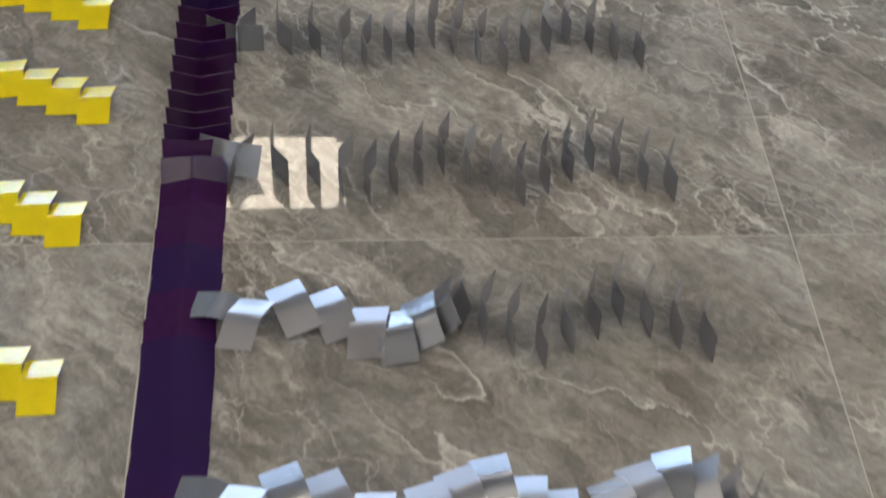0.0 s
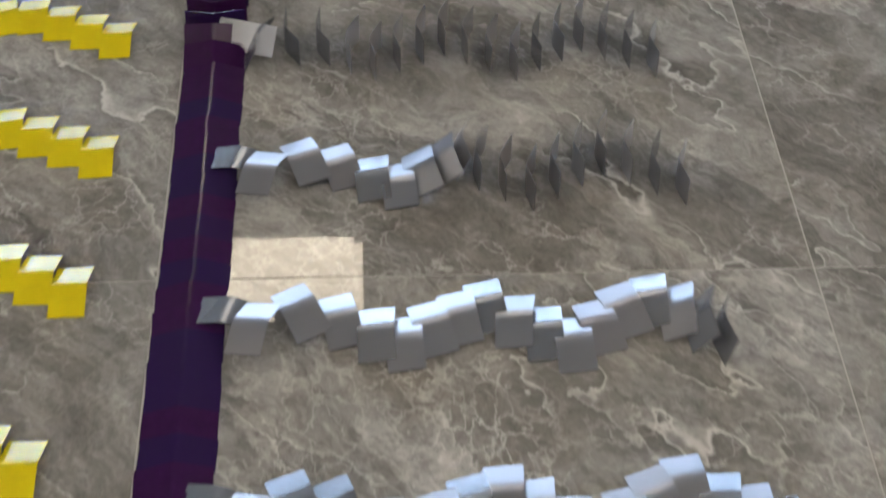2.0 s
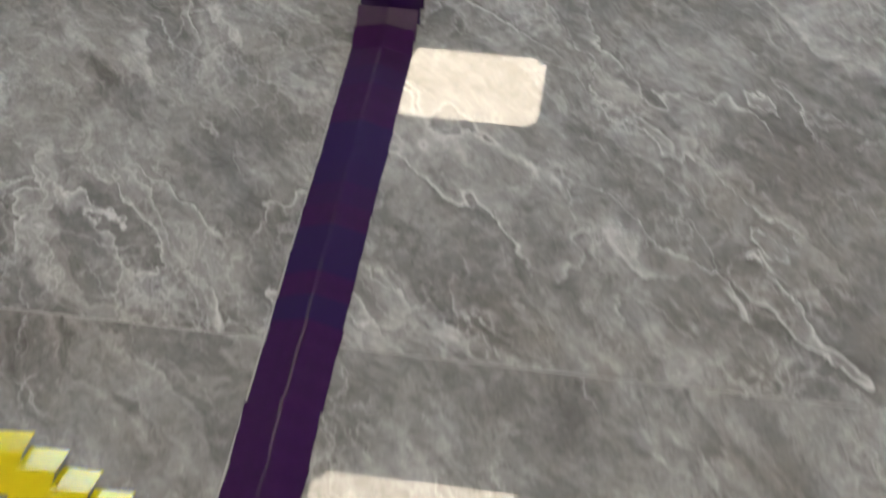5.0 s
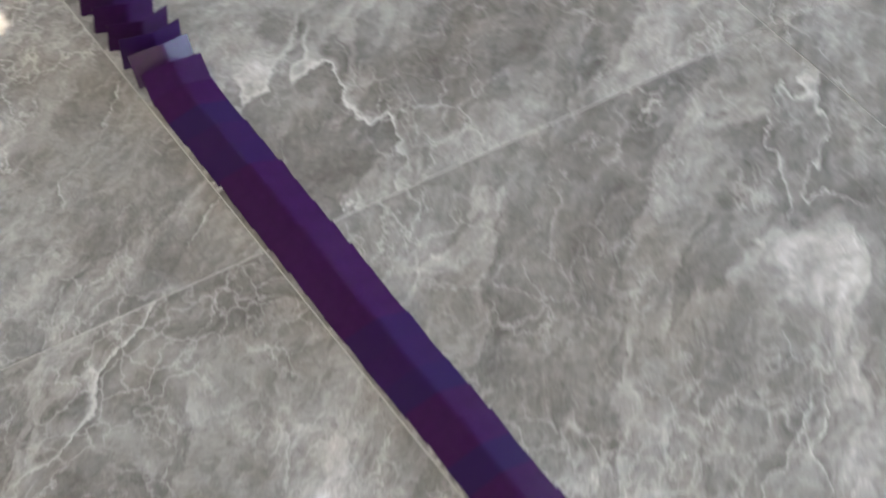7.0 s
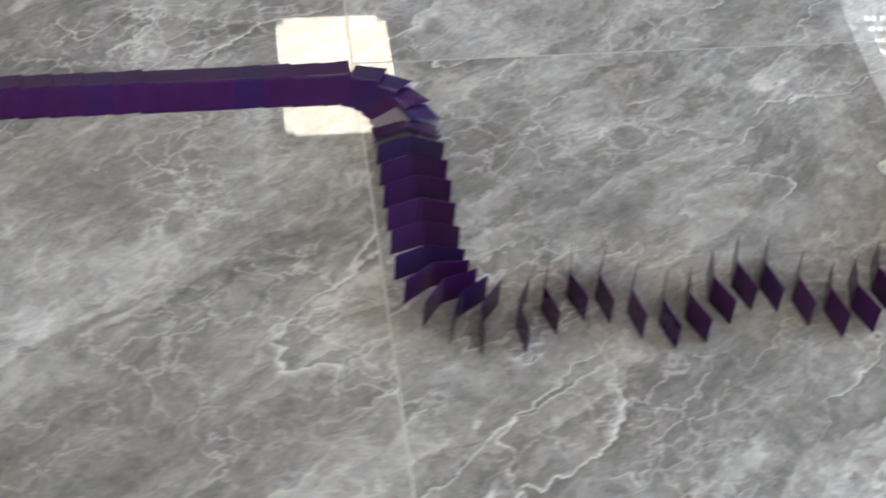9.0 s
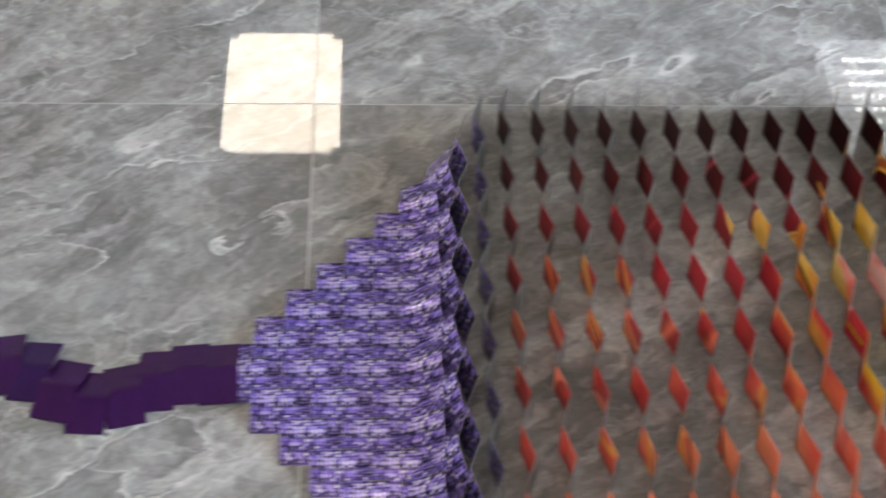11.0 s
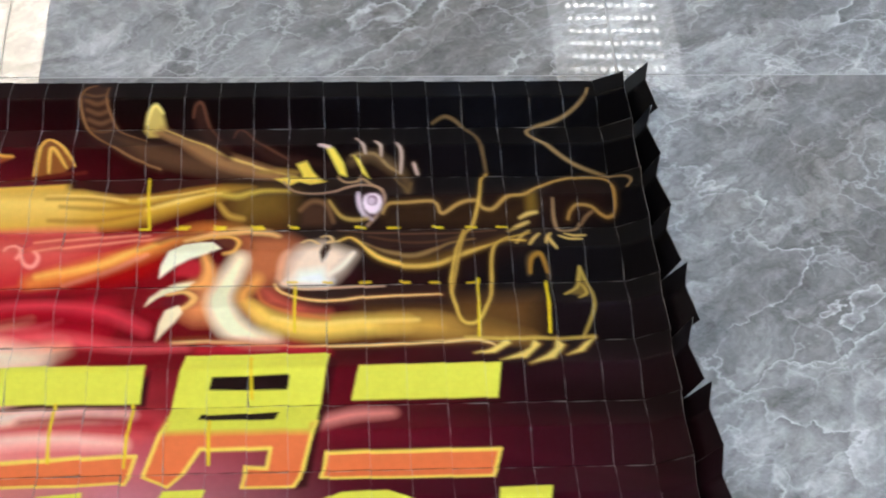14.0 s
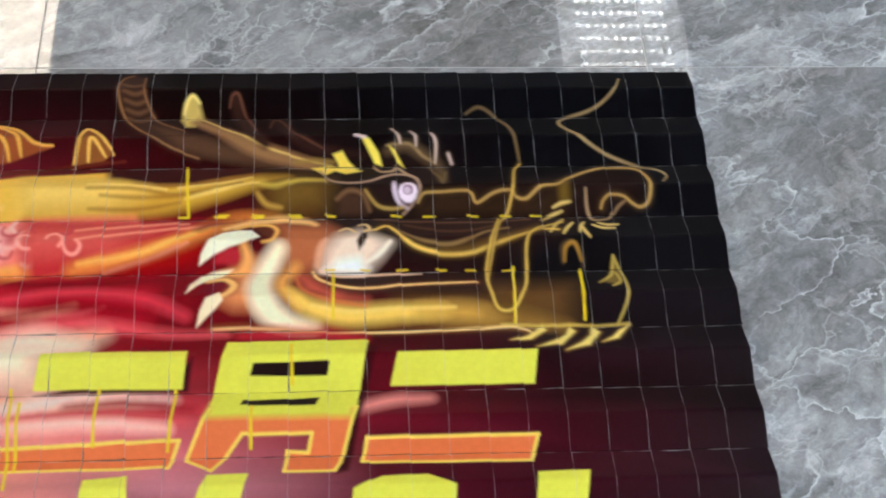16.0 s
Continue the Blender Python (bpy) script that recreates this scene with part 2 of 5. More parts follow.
# ---- the hall ----
X0, X1, Y0, Y1 = -9.6, 4.0, -4.0, 10.4
bm = bmesh.new()
box(bm, X0, X1, Y0, Y1, -0.10, -0.0006)
floor = tagged(new("floor", mesh_of("floor", bm, [GROUT])), "grey marble tiled floor with pale joints", "floor", kind="structure")

bm = bmesh.new()
box(bm, X0 - 0.2, X1 + 0.2, Y0 - 0.2, Y1 + 0.2, CEILING, CEILING + 0.15)
tagged(new("ceiling", mesh_of("ceiling", bm, [CEIL])), "plain grey ceiling over the hall", "ceiling", kind="structure")
for name, dims in (("wall_west", (X0 - 0.2, X0, Y0, Y1)), ("wall_east", (X1, X1 + 0.2, Y0, Y1)), ("wall_south", (X0 - 0.2, X1 + 0.2, Y0 - 0.2, Y0))):
    bm = bmesh.new()
    box(bm, *dims, -0.1, CEILING)
    west = name == "wall_west"
    tagged(new(name, mesh_of(name, bm, [GREY_WALL if west else WALL])), "unseen grey wall standing in for the dim far end of the hall" if west else "plain white painted wall", "wall", kind="structure")
# north wall with a wide glazed opening
WX0, WX1, WTOP = -4.6, 2.6, 2.7
bm = bmesh.new()
box(bm, X0 - 0.2, WX0, Y1, Y1 + 0.2, -0.1, CEILING)
box(bm, WX1, X1 + 0.2, Y1, Y1 + 0.2, -0.1, CEILING)
box(bm, WX0, WX1, Y1, Y1 + 0.2, WTOP, CEILING)
tagged(new("wall_north", mesh_of("wall_north", bm, [WALL])), "white wall with a wide glazed shopfront", "wall", kind="structure")
window = tagged(new("window_1"), "wide glazed shopfront with dark frames", "window", kind="structure")
for k in range(4):
    a, z = WX0 + (WX1 - WX0) * k / 4, WX0 + (WX1 - WX0) * (k + 1) / 4
    bm = bmesh.new()
    box(bm, a, a + 0.06, Y1 + 0.05, Y1 + 0.13, 0, WTOP)
    box(bm, z - 0.06, z, Y1 + 0.05, Y1 + 0.13, 0, WTOP)
    box(bm, a + 0.06, z - 0.06, Y1 + 0.05, Y1 + 0.13, 0, 0.08)
    box(bm, a + 0.06, z - 0.06, Y1 + 0.05, Y1 + 0.13, WTOP - 0.08, WTOP)
    part("window_frame", bm, FRAME, window)
    bm = bmesh.new()
    box(bm, a + 0.06, z - 0.06, Y1 + 0.085, Y1 + 0.095, 0.08, WTOP - 0.08)
    part("pane", bm, GLASS, window).visible_shadow = False
bm = bmesh.new()
box(bm, WX0 - 2.0, WX1 + 2.0, Y1 + 1.5, Y1 + 1.55, -0.1, CEILING + 1)
tagged(new("backdrop", mesh_of("backdrop", bm, [DAY])), "bright bluish daylight outside the shopfront", "backdrop", kind="structure")


def ceiling_panel(x, y):
    """A lit 0.88 x 0.57 m panel let into the ceiling."""
    lamp = tagged(new("ceiling_light"), "warm white lit ceiling panel in a thin frame; three are mirrored in the floor, the rest are added fill", "ceiling light", "ceiling panels")
    lamp.location = (x, y, CEILING)
    bm = bmesh.new()
    w, h, e = 0.44, 0.285, 0.012
    for d in ((-w - e, -w, -h - e, h + e), (w, w + e, -h - e, h + e), (-w, w, -h - e, -h), (-w, w, h, h + e)):
        box(bm, *d, -0.012, -0.001)
    part("frame", bm, WALL, lamp)
    bm = bmesh.new()
    box(bm, -w, w, -h, h, -0.009, -0.002)
    corners = [e for e in bm.edges if abs(e.verts[0].co.z - e.verts[1].co.z) > 0.001]
    bmesh.ops.bevel(bm, geom=corners, offset=0.045, segments=4, affect="EDGES")
    part("diffuser", bm, PANEL, lamp)
    return lamp


PANELS = [(-1.02, 4.98), (-1.21, 7.86), (-6.88, 4.41)]
# the rest are unseen panels, added only as fill light for the floor
PANELS += [(3.05, y) for y in (-3.0, -0.9, 1.2, 3.3, 5.4, 7.86)] + [(x, -0.9) for x in (-8.4, -6.88, -4.0, -1.02, 1.2)] + [(x, -3.0) for x in (-6.88, -4.0, -1.02, 1.2)]
PANELS += [(-8.9, y) for y in (1.2, 3.3, 5.4, 7.86)] + [(-4.0, 1.1), (-6.88, 1.1)]
for x, y in PANELS:
    ceiling_panel(x, y)


def led_grille(x, y):
    lamp = tagged(new("ceiling_light"), "led grille lamp with rows of small bright beads", "ceiling light")
    lamp.location = (x, y, CEILING)
    bm = bmesh.new()
    box(bm, -0.44, 0.40, -0.31, 0.31, -0.02, -0.001)
    part("housing", bm, HOUSING, lamp)
    bead = bmesh.new()
    box(bead, -0.011, 0.011, -0.011, 0.011, -0.004, 0.004, 0.002)
    bead_mesh = mesh_of("led_bead", bead, [STRIP])
    for r in range(7):
        bm = bmesh.new()
        box(bm, -0.27 + r * 0.092 - 0.008, -0.27 + r * 0.092 + 0.008, -0.23, 0.23, -0.026, -0.021)
        strip = part("led_strip", bm, WALL, lamp)
        for k in range(11):
            ob = new("led_bead", bead_mesh)
            ob.parent = strip
            ob.location = (-0.27 + r * 0.092, -0.21 + k * 0.042, -0.030)
    return lamp


led_grille(-6.84, 7.46)

# ---- the cards ----
HALF, TALL, FOLD, THICK = 0.0425, 0.0440, radians(18), 0.0008
DEEP = HALF * math.tan(FOLD)


def profile(a, r=0.004):
    """How far upstream the folded card lies at a across its width, with a crease rounded over r."""
    a = abs(a)
    return DEEP * (1 - a / HALF) if a > r else DEEP * (1 - r / HALF) + DEEP / HALF * (r * r - a * a) / (2 * r)


def card_mesh(name, materials, across=(-1, -0.5, -0.094, -0.04, 0.04, 0.094, 0.5, 1), up=(0.0, 0.5, 1.0), ink=None, crease=0.004, soft=False):
    """A creased card standing on its lower edge: x across, y the way it falls, z up. The outer face looks upstream (-y)."""
    bm = bmesh.new()
    layer = bm.loops.layers.float_color.new("ink") if ink is not None else None
    grid = {}
    for i, a in enumerate(across):
        for j, h in enumerate(up):
            y = -profile(a * HALF, crease)
            grid[0, i, j] = bm.verts.new((a * HALF, y - THICK / 2, h * TALL))
            grid[1, i, j] = bm.verts.new((a * HALF, y + THICK / 2, h * TALL))
    na, nu = len(across), len(up)
    for i in range(na - 1):
        for j in range(nu - 1):
            f = bm.faces.new([grid[0, i, j], grid[0, i + 1, j], grid[0, i + 1, j + 1], grid[0, i, j + 1]])
            if layer is not None:
                for loop, (p, q) in zip(f.loops, ((i, j), (i + 1, j), (i + 1, j + 1), (i, j + 1))):
                    loop[layer] = (*ink[p, q], 1.0)
            if layer is None:
                g = bm.faces.new([grid[1, i, j], grid[1, i, j + 1], grid[1, i + 1, j + 1], grid[1, i + 1, j]])
                g.material_index = min(1, len(materials) - 1)
    if layer is not None:
        # the plain back needs fewer faces
        mid = na // 2
        for i, k in ((0, mid), (mid, na - 1)):
            f = bm.faces.new([grid[1, i, 0], grid[1, i, nu - 1], grid[1, k, nu - 1], grid[1, k, 0]])
            f.material_index = 1
    last = len(materials) - 1
    for i in range(na - 1):
        for j, flip in ((0, 0), (nu - 1, 1)):
            q = [grid[0, i, j], grid[1, i, j], grid[1, i + 1, j], grid[0, i + 1, j]]
            bm.faces.new(q[::-1] if flip else q).material_index = last
    for j in range(nu - 1):
        for i, flip in ((0, 1), (na - 1, 0)):
            q = [grid[0, i, j], grid[1, i, j], grid[1, i, j + 1], grid[0, i, j + 1]]
            bm.faces.new(q[::-1] if flip else q).material_index = last
    if soft:
        bm.normal_update()
        for f in bm.faces:
            f.smooth = True
        for e in bm.edges:
            e.smooth = e.calc_face_angle(0.0) < 0.6
    return mesh_of(name, bm, materials)


MOVES = []
rnd = random.Random(7)


def stand(x, y, heading, lean, lift=0.0):
    """A card at x, y that falls towards heading (degrees from +x), leaning by that many degrees."""
    return pose(x, y, lift, 0, 0, heading - 90) @ pose(0, 0, 0, -lean, 0, 0)


FALL = ((0.0, 0.0), (0.07, 13.0), (0.135, 38.0), (0.20, 66.0), (0.27, 1.0))


def place_card(name, mesh, x, y, heading, start, label, group, rest=88.7, lift=0.0, spin=0.0, loose=1.0):
    """Start: seconds at which it begins to topple, or None where it lies already."""
    ob = tagged(new(name, mesh), label, "domino card" if label else "", group)
    heading += rnd.uniform(-1.0, 1.0)
    rest += rnd.uniform(-0.35, 0.3) * loose
    spin += rnd.uniform(-1.2, 1.2) * loose
    flat = stand(x, y, heading + spin, rest, lift)
    if start is None or start < -0.25:
        ob.matrix_basis = flat
        return ob
    moves = []
    up = stand(x, y, heading, 0, 0)

    def leaning(lean):
        return stand(x, y, heading + spin * lean / 90, lean, lift * lean / 90)

    # a card that is toppling already at the start begins at the lean it has reached
    moves.append((0.0, up if start > 0 else leaning(interp(-start, [*FALL[:-1], (FALL[-1][0], rest)]))))
    for dt, lean in FALL[:-1]:
        if start + dt > 0.04:
            moves.append((start + dt, leaning(lean)))
    moves.append((max(start + FALL[-1][0], 0.1), flat))
    if start + FALL[-1][0] < 15.9:
        moves.append((16.0, flat))
    ob.matrix_basis = up
    MOVES.append((ob, moves))
    return ob


def interp(x, table):
    xs, ys = zip(*table)
    return float(np.interp(x, xs, ys))


# the purple chain: straight runs and quarter turns, as (x, y, heading in degrees)
CX = -0.756


def polyline_cards(pts):
    """Cards along a line of points, closer together in its turns and at its end: x, y, heading, way from its start."""
    out, want, gone = [], 0.0, 0.0
    for (ax, ay), (bx, by) in zip(pts, pts[1:]):
        d = math.hypot(bx - ax, by - ay)
        while d > 0 and want <= gone + d:
            f = (want - gone) / d
            out.append((ax + (bx - ax) * f, ay + (by - ay) * f, math.degrees(math.atan2(by - ay, bx - ax)), want))
            want += 0.0290 if d < 0.01 else 0.0400
        gone += d
    return out


def arc(cx, cy, r, a0, a1, n=60):
    return [(cx + r * math.cos(radians(a0 + (a1 - a0) * k / n)), cy + r * math.sin(radians(a0 + (a1 - a0) * k / n))) for k in range(n + 1)]


PURPLE_LABEL = "glossy dark purple creased card in the long chain"
# straight runs between quarter turns
line = [(CX, -0.82)] + arc(CX - 0.10, 3.148, 0.10, 0, 90) + arc(-2.262, 3.346, 0.098, 270, 180)
line += arc(-2.268, 3.963, 0.092, 180, 90) + arc(-2.003, 4.155, 0.10, 270, 350)
# seconds at which the wave reaches a length along the chain
WAVE = [(-2.5, -6.0), (1.02, 0.0), (1.874, 1.5), (2.814, 3.2), (4.05, 5.3), (4.255, 5.5), (4.573, 6.0), (4.912, 6.5), (5.277, 7.0),
        (6.19, 8.43), (6.525, 8.93), (6.73, 9.19), (6.90, 9.38)]
purple_mesh = card_mesh("purple_card", [PURPLE])
for x, y, heading, way in polyline_cards(line):
    bent = min(abs(heading - 90 * k) for k in range(-2, 4)) > 2
    place_card("purple_card", purple_mesh, x, y, heading, interp(way, WAVE), PURPLE_LABEL, "purple chain", rest=85.5 if bent or way > 6.3 else 87.6, loose=2.4)
# the snaking end of the chain
SNAKE_START = [(4.15, 9.36), (4.308, 9.60), (4.486, 9.93), (4.585, 10.12), (4.72, 10.36)]
for k in range(16):
    y = 4.163 + k * 0.0347
    bend = math.tau * (y - 4.135) / 0.211
    x = -1.930 + 0.027 * math.cos(bend) if k < 14 else -1.9425
    turn_by = (-9, -3)[k] if k < 2 else 5 * math.sin(bend) if k < 13 else 0
    place_card("purple_card", purple_mesh, x, y, 90 + turn_by, interp(y, SNAKE_START), PURPLE_LABEL, "purple chain", rest=85, spin=9 * math.sin(bend) if 2 <= k < 13 else 0)

# silver rows that branch off to the east
silver_mesh = card_mesh("silver_card", [SILVER, SILVER, SILVER_RIM], (-1, -0.6, -0.28, -0.2, -0.12, -0.04, 0.04, 0.12, 0.2, 0.28, 0.6, 1), crease=0.0115, soft=True)
SILVER_LABEL = "silver grey creased card in a snaking row"
# the zigzag of a row: x, and how far it lies off the row's middle line
SWAY = ((-0.66, 0.026), (-0.60, 0.022), (-0.526, -0.013), (-0.428, 0.043), (-0.331, -0.020), (-0.234, 0.050), (-0.135, -0.014))
ROW_LINES = {-5: -1.02, -4: -0.735, -3: -0.45, -2: -0.166, -1: 0.121, 0: 0.410, 1: 0.694, 2: 0.975, 3: 1.248, 4: 1.521, 5: 1.794, 6: 2.067}


def sway(x):
    """How far a row lies off its middle line at x, and how steeply it climbs (-1 to 1)."""
    for (a, p), (b, q) in zip(SWAY, SWAY[1:]):
        if x <= b or b == SWAY[-1][0]:
            k = min(max((x - a) / (b - a), 0), 1)
            return p + (q - p) * k, max(-1, min(1, (q - p) / 0.05)) * math.sin(math.pi * k) ** 0.5


wild = random.Random(21)
for yk in ROW_LINES.values():
    begin = interp(0.82 + yk, WAVE) + 0.02
    for i in range(18):
        x = -0.6457 + (i - 2) * 0.0450 if i < 4 else -0.5585 + (i - 4) * 0.0326
        dy, climb = sway(x)
        # each card comes to lie along the snaking line of its row, a little askew
        y, heading = yk + dy, -6 + 3 * climb
        spin = 9 + (7 if climb > 0 else 3) * climb + wild.uniform(-5, 5)
        if i == 0:
            x, y, heading, spin = -0.716, yk + 0.012, 72, 0
        elif i == 1:
            x, y, heading, spin = -0.700, yk + 0.006, -16, 0
        elif i < 4:
            heading, spin = 14 - 5 * (i - 2), 7 + wild.uniform(-4, 4)
        d = x + 0.705
        place_card("silver_card", silver_mesh, x, y, heading, begin + (0.0 if i == 0 else 0.03 + d / 0.565), SILVER_LABEL, "silver rows", rest=89 if i == 0 else 82.4 + wild.uniform(-2.6, 2.2), lift=(0.008, 0.017, 0.009)[i] if i < 3 else wild.uniform(0.0, 0.002), spin=spin, loose=1.5)

# yellow rows that have fallen already, to the west
yellow_mesh = card_mesh("yellow_card", [YELLOW])
YELLOW_ROWS = ((0.0, -0.51), (0.0, -0.243), (-0.004, 0.036), (0.008, 0.282), (-0.014, 0.507), (0.007, 0.782), (0.013, 1.036), (0.012, 1.297), (-0.005, 1.574), (-0.005, 1.847), (0.0, 2.12))
for shift, yk in YELLOW_ROWS:
    for i, (rise, heading) in enumerate(((0.0, -2), (0.023, -3), (0.044, -2), (0.060, 3), (0.053, 14), (0.034, 18), (0.012, 12), (-0.006, 0))):
        place_card("yellow_card", yellow_mesh, -0.929 + shift - i * 0.042, yk + rise, heading, None, "bright yellow creased card lying fallen in its row", "yellow rows", rest=86)

# the glitter triangle
glitter_mesh = card_mesh("glitter_card", [GLITTER, CARD_BACK, PAPER], up=(0.0, 0.55, 1.15))
MID, WIDE = -1.945, 0.0846
FIELD = [(4.585, 10.2), (4.70, 10.42), (5.05, 11.05), (5.632, 12.27), (5.972, 12.97), (6.142, 13.36), (6.346, 13.76), (6.45, 13.97)]
for k in range(10):
    y = 4.708 + 0.0345 * k
    for i in range(k + 1):
        x = MID + (i - k / 2) * WIDE
        place_card("glitter_card", glitter_mesh, x, y, 90, interp(y, FIELD), "purple glitter creased card in the wedge", "glitter wedge")

# ---- the printed field of ten rows and thirty-two columns ----
ROWS, COLS, FX, FY, PITCH = 10, 32, -2.3890, 5.053, 0.0437
FINE = 8  # canvas cells in a centimetre
CANVAS = np.zeros((146 * FINE, 88 * FINE, 3))
U, V = np.meshgrid((np.arange(146 * FINE) + 0.5) / FINE, (np.arange(88 * FINE) + 0.5) / FINE, indexing="ij")


def linear(c):
    c = np.asarray(c, float) / 255
    return np.where(c <= 0.04045, c / 12.92, ((c + 0.055) / 1.055) ** 2.4)


def blend(alpha, color, box4):
    a0, a1, b0, b1 = box4
    part_of = CANVAS[a0:a1, b0:b1]
    part_of += alpha[..., None] * (linear(color) - part_of)


def window_of(points, margin):
    p = np.array(points, float)
    lo, hi = np.floor((p.min(0) - margin) * FINE).astype(int), np.ceil((p.max(0) + margin) * FINE).astype(int)
    a0, b0 = max(lo[0], 0), max(lo[1], 0)
    return a0, max(a0, min(hi[0], CANVAS.shape[0])), b0, max(b0, min(hi[1], CANVAS.shape[1]))


def distance(u, v, p, q):
    d = q - p
    k = np.clip(((u - p[0]) * d[0] + (v - p[1]) * d[1]) / max(d @ d, 1e-9), 0, 1)
    return np.hypot(u - p[0] - k * d[0], v - p[1] - k * d[1])


def smoothed(points, steps=6):
    p = np.array([points[0], *points, points[-1]], float)
    out = []
    for a, b, c, d in zip(p, p[1:], p[2:], p[3:]):
        for k in np.arange(steps) / steps:
            out.append(0.5 * (2 * b + (c - a) * k + (2 * a - 5 * b + 4 * c - d) * k**2 + (3 * b - a - 3 * c + d) * k**3))
    return np.array([*out, p[-1]])


def brush(color, width, soft, points):
    """A tapering stroke, in centimetres of the field: along the columns, then down the rows."""
    w = window_of(points, width + soft)
    u, v = U[w[0]:w[1], w[2]:w[3]], V[w[0]:w[1], w[2]:w[3]]
    if u.size == 0:
        return
    line_points = smoothed(points) if len(points) > 2 else np.array(points, float)
    cover = np.zeros(u.shape)
    n = len(line_points) - 1
    for k, (p, q) in enumerate(zip(line_points, line_points[1:])):
        thin = 1.0 if n < 2 else 0.55 + 0.45 * math.sin(math.pi * (k + 0.5) / n)
        cover = np.maximum(cover, np.clip((width * thin / 2 + soft / 2 - distance(u, v, p, q)) / soft, 0, 1))
    blend(cover, color, w)


def fill(color, soft, points):
    """A filled shape with an edge as soft as given."""
    w = window_of(points, soft)
    u, v = U[w[0]:w[1], w[2]:w[3]], V[w[0]:w[1], w[2]:w[3]]
    if u.size == 0:
        return
    p = np.array(points, float)
    inside, near = np.zeros(u.shape, bool), np.full(u.shape, 1e9)
    for a, b in zip(p, np.roll(p, -1, 0)):
        near = np.minimum(near, distance(u, v, a, b))
        if a[1] != b[1]:
            inside ^= ((a[1] > v) != (b[1] > v)) & (u < (b[0] - a[0]) * (v - a[1]) / (b[1] - a[1]) + a[0])
    blend(np.clip(0.5 + np.where(inside, near, -near) / soft, 0, 1), color, w)


GROUND_U = (0, 25, 50, 72, 95, 115, 140)
GROUND_V = (0, 6, 14, 22, 34, 45, 54, 63, 72, 88)
GROUND = {
    0: ((40, 14, 18), (42, 14, 18), (32, 9, 12), (18, 6, 9), (14, 12, 17), (12, 13, 19), (12, 13, 19)),
    6: ((48, 16, 20), (50, 16, 20), (42, 11, 14), (24, 4, 6), (14, 9, 13), (12, 12, 18), (12, 12, 18)),
    14: ((76, 18, 24), (82, 20, 26), (74, 14, 22), (48, 4, 7), (20, 6, 9), (14, 12, 17), (12, 12, 18)),
    22: ((112, 26, 34), (150, 44, 54), (140, 38, 50), (70, 8, 13), (26, 8, 11), (16, 14, 18), (14, 14, 20)),
    34: ((140, 34, 42), (185, 52, 62), (162, 30, 42), (128, 14, 24), (54, 14, 18), (20, 15, 19), (16, 15, 20)),
    45: ((180, 52, 56), (214, 78, 74), (168, 26, 42), (126, 12, 25), (90, 12, 24), (36, 16, 22), (22, 18, 24)),
    54: ((212, 72, 68), (236, 108, 88), (236, 150, 135), (190, 62, 70), (96, 16, 28), (58, 12, 22), (24, 18, 24)),
    63: ((232, 94, 74), (246, 128, 96), (240, 150, 130), (204, 130, 140), (84, 16, 34), (62, 12, 26), (24, 18, 26)),
    72: ((238, 108, 80), (246, 128, 94), (226, 110, 90), (120, 24, 34), (78, 14, 26), (50, 12, 22), (24, 18, 26)),
    88: ((232, 100, 74), (240, 118, 86), (190, 70, 60), (96, 18, 26), (70, 14, 24), (46, 12, 22), (24, 18, 26)),
}


def ground():
    """Black to deep red to salmon, with faint streaks."""
    table = np.array([[linear(c) for c in GROUND[v]] for v in GROUND_V])
    for k in range(3):
        along = np.array([np.interp(U[:, 0], GROUND_U, row) for row in table[..., k]])
        CANVAS[..., k] = np.array([np.interp(V[0], GROUND_V, col) for col in along.T])
    streak = np.zeros(U.shape)
    draw = np.random.RandomState(4)
    for _ in range(26):
        a, f, p, s = draw.uniform(20, 75), draw.uniform(0.02, 0.06), draw.uniform(0, 6.3), draw.uniform(-0.25, 0.3)
        streak += draw.uniform(-1, 1) * np.exp(-(((V - a - s * (U - 60) - 4 * np.sin(f * U + p)) / draw.uniform(0.8, 2.6)) ** 2))
    CANVAS[...] *= (1 + 0.24 * np.clip(streak, -1.5, 2))[..., None]


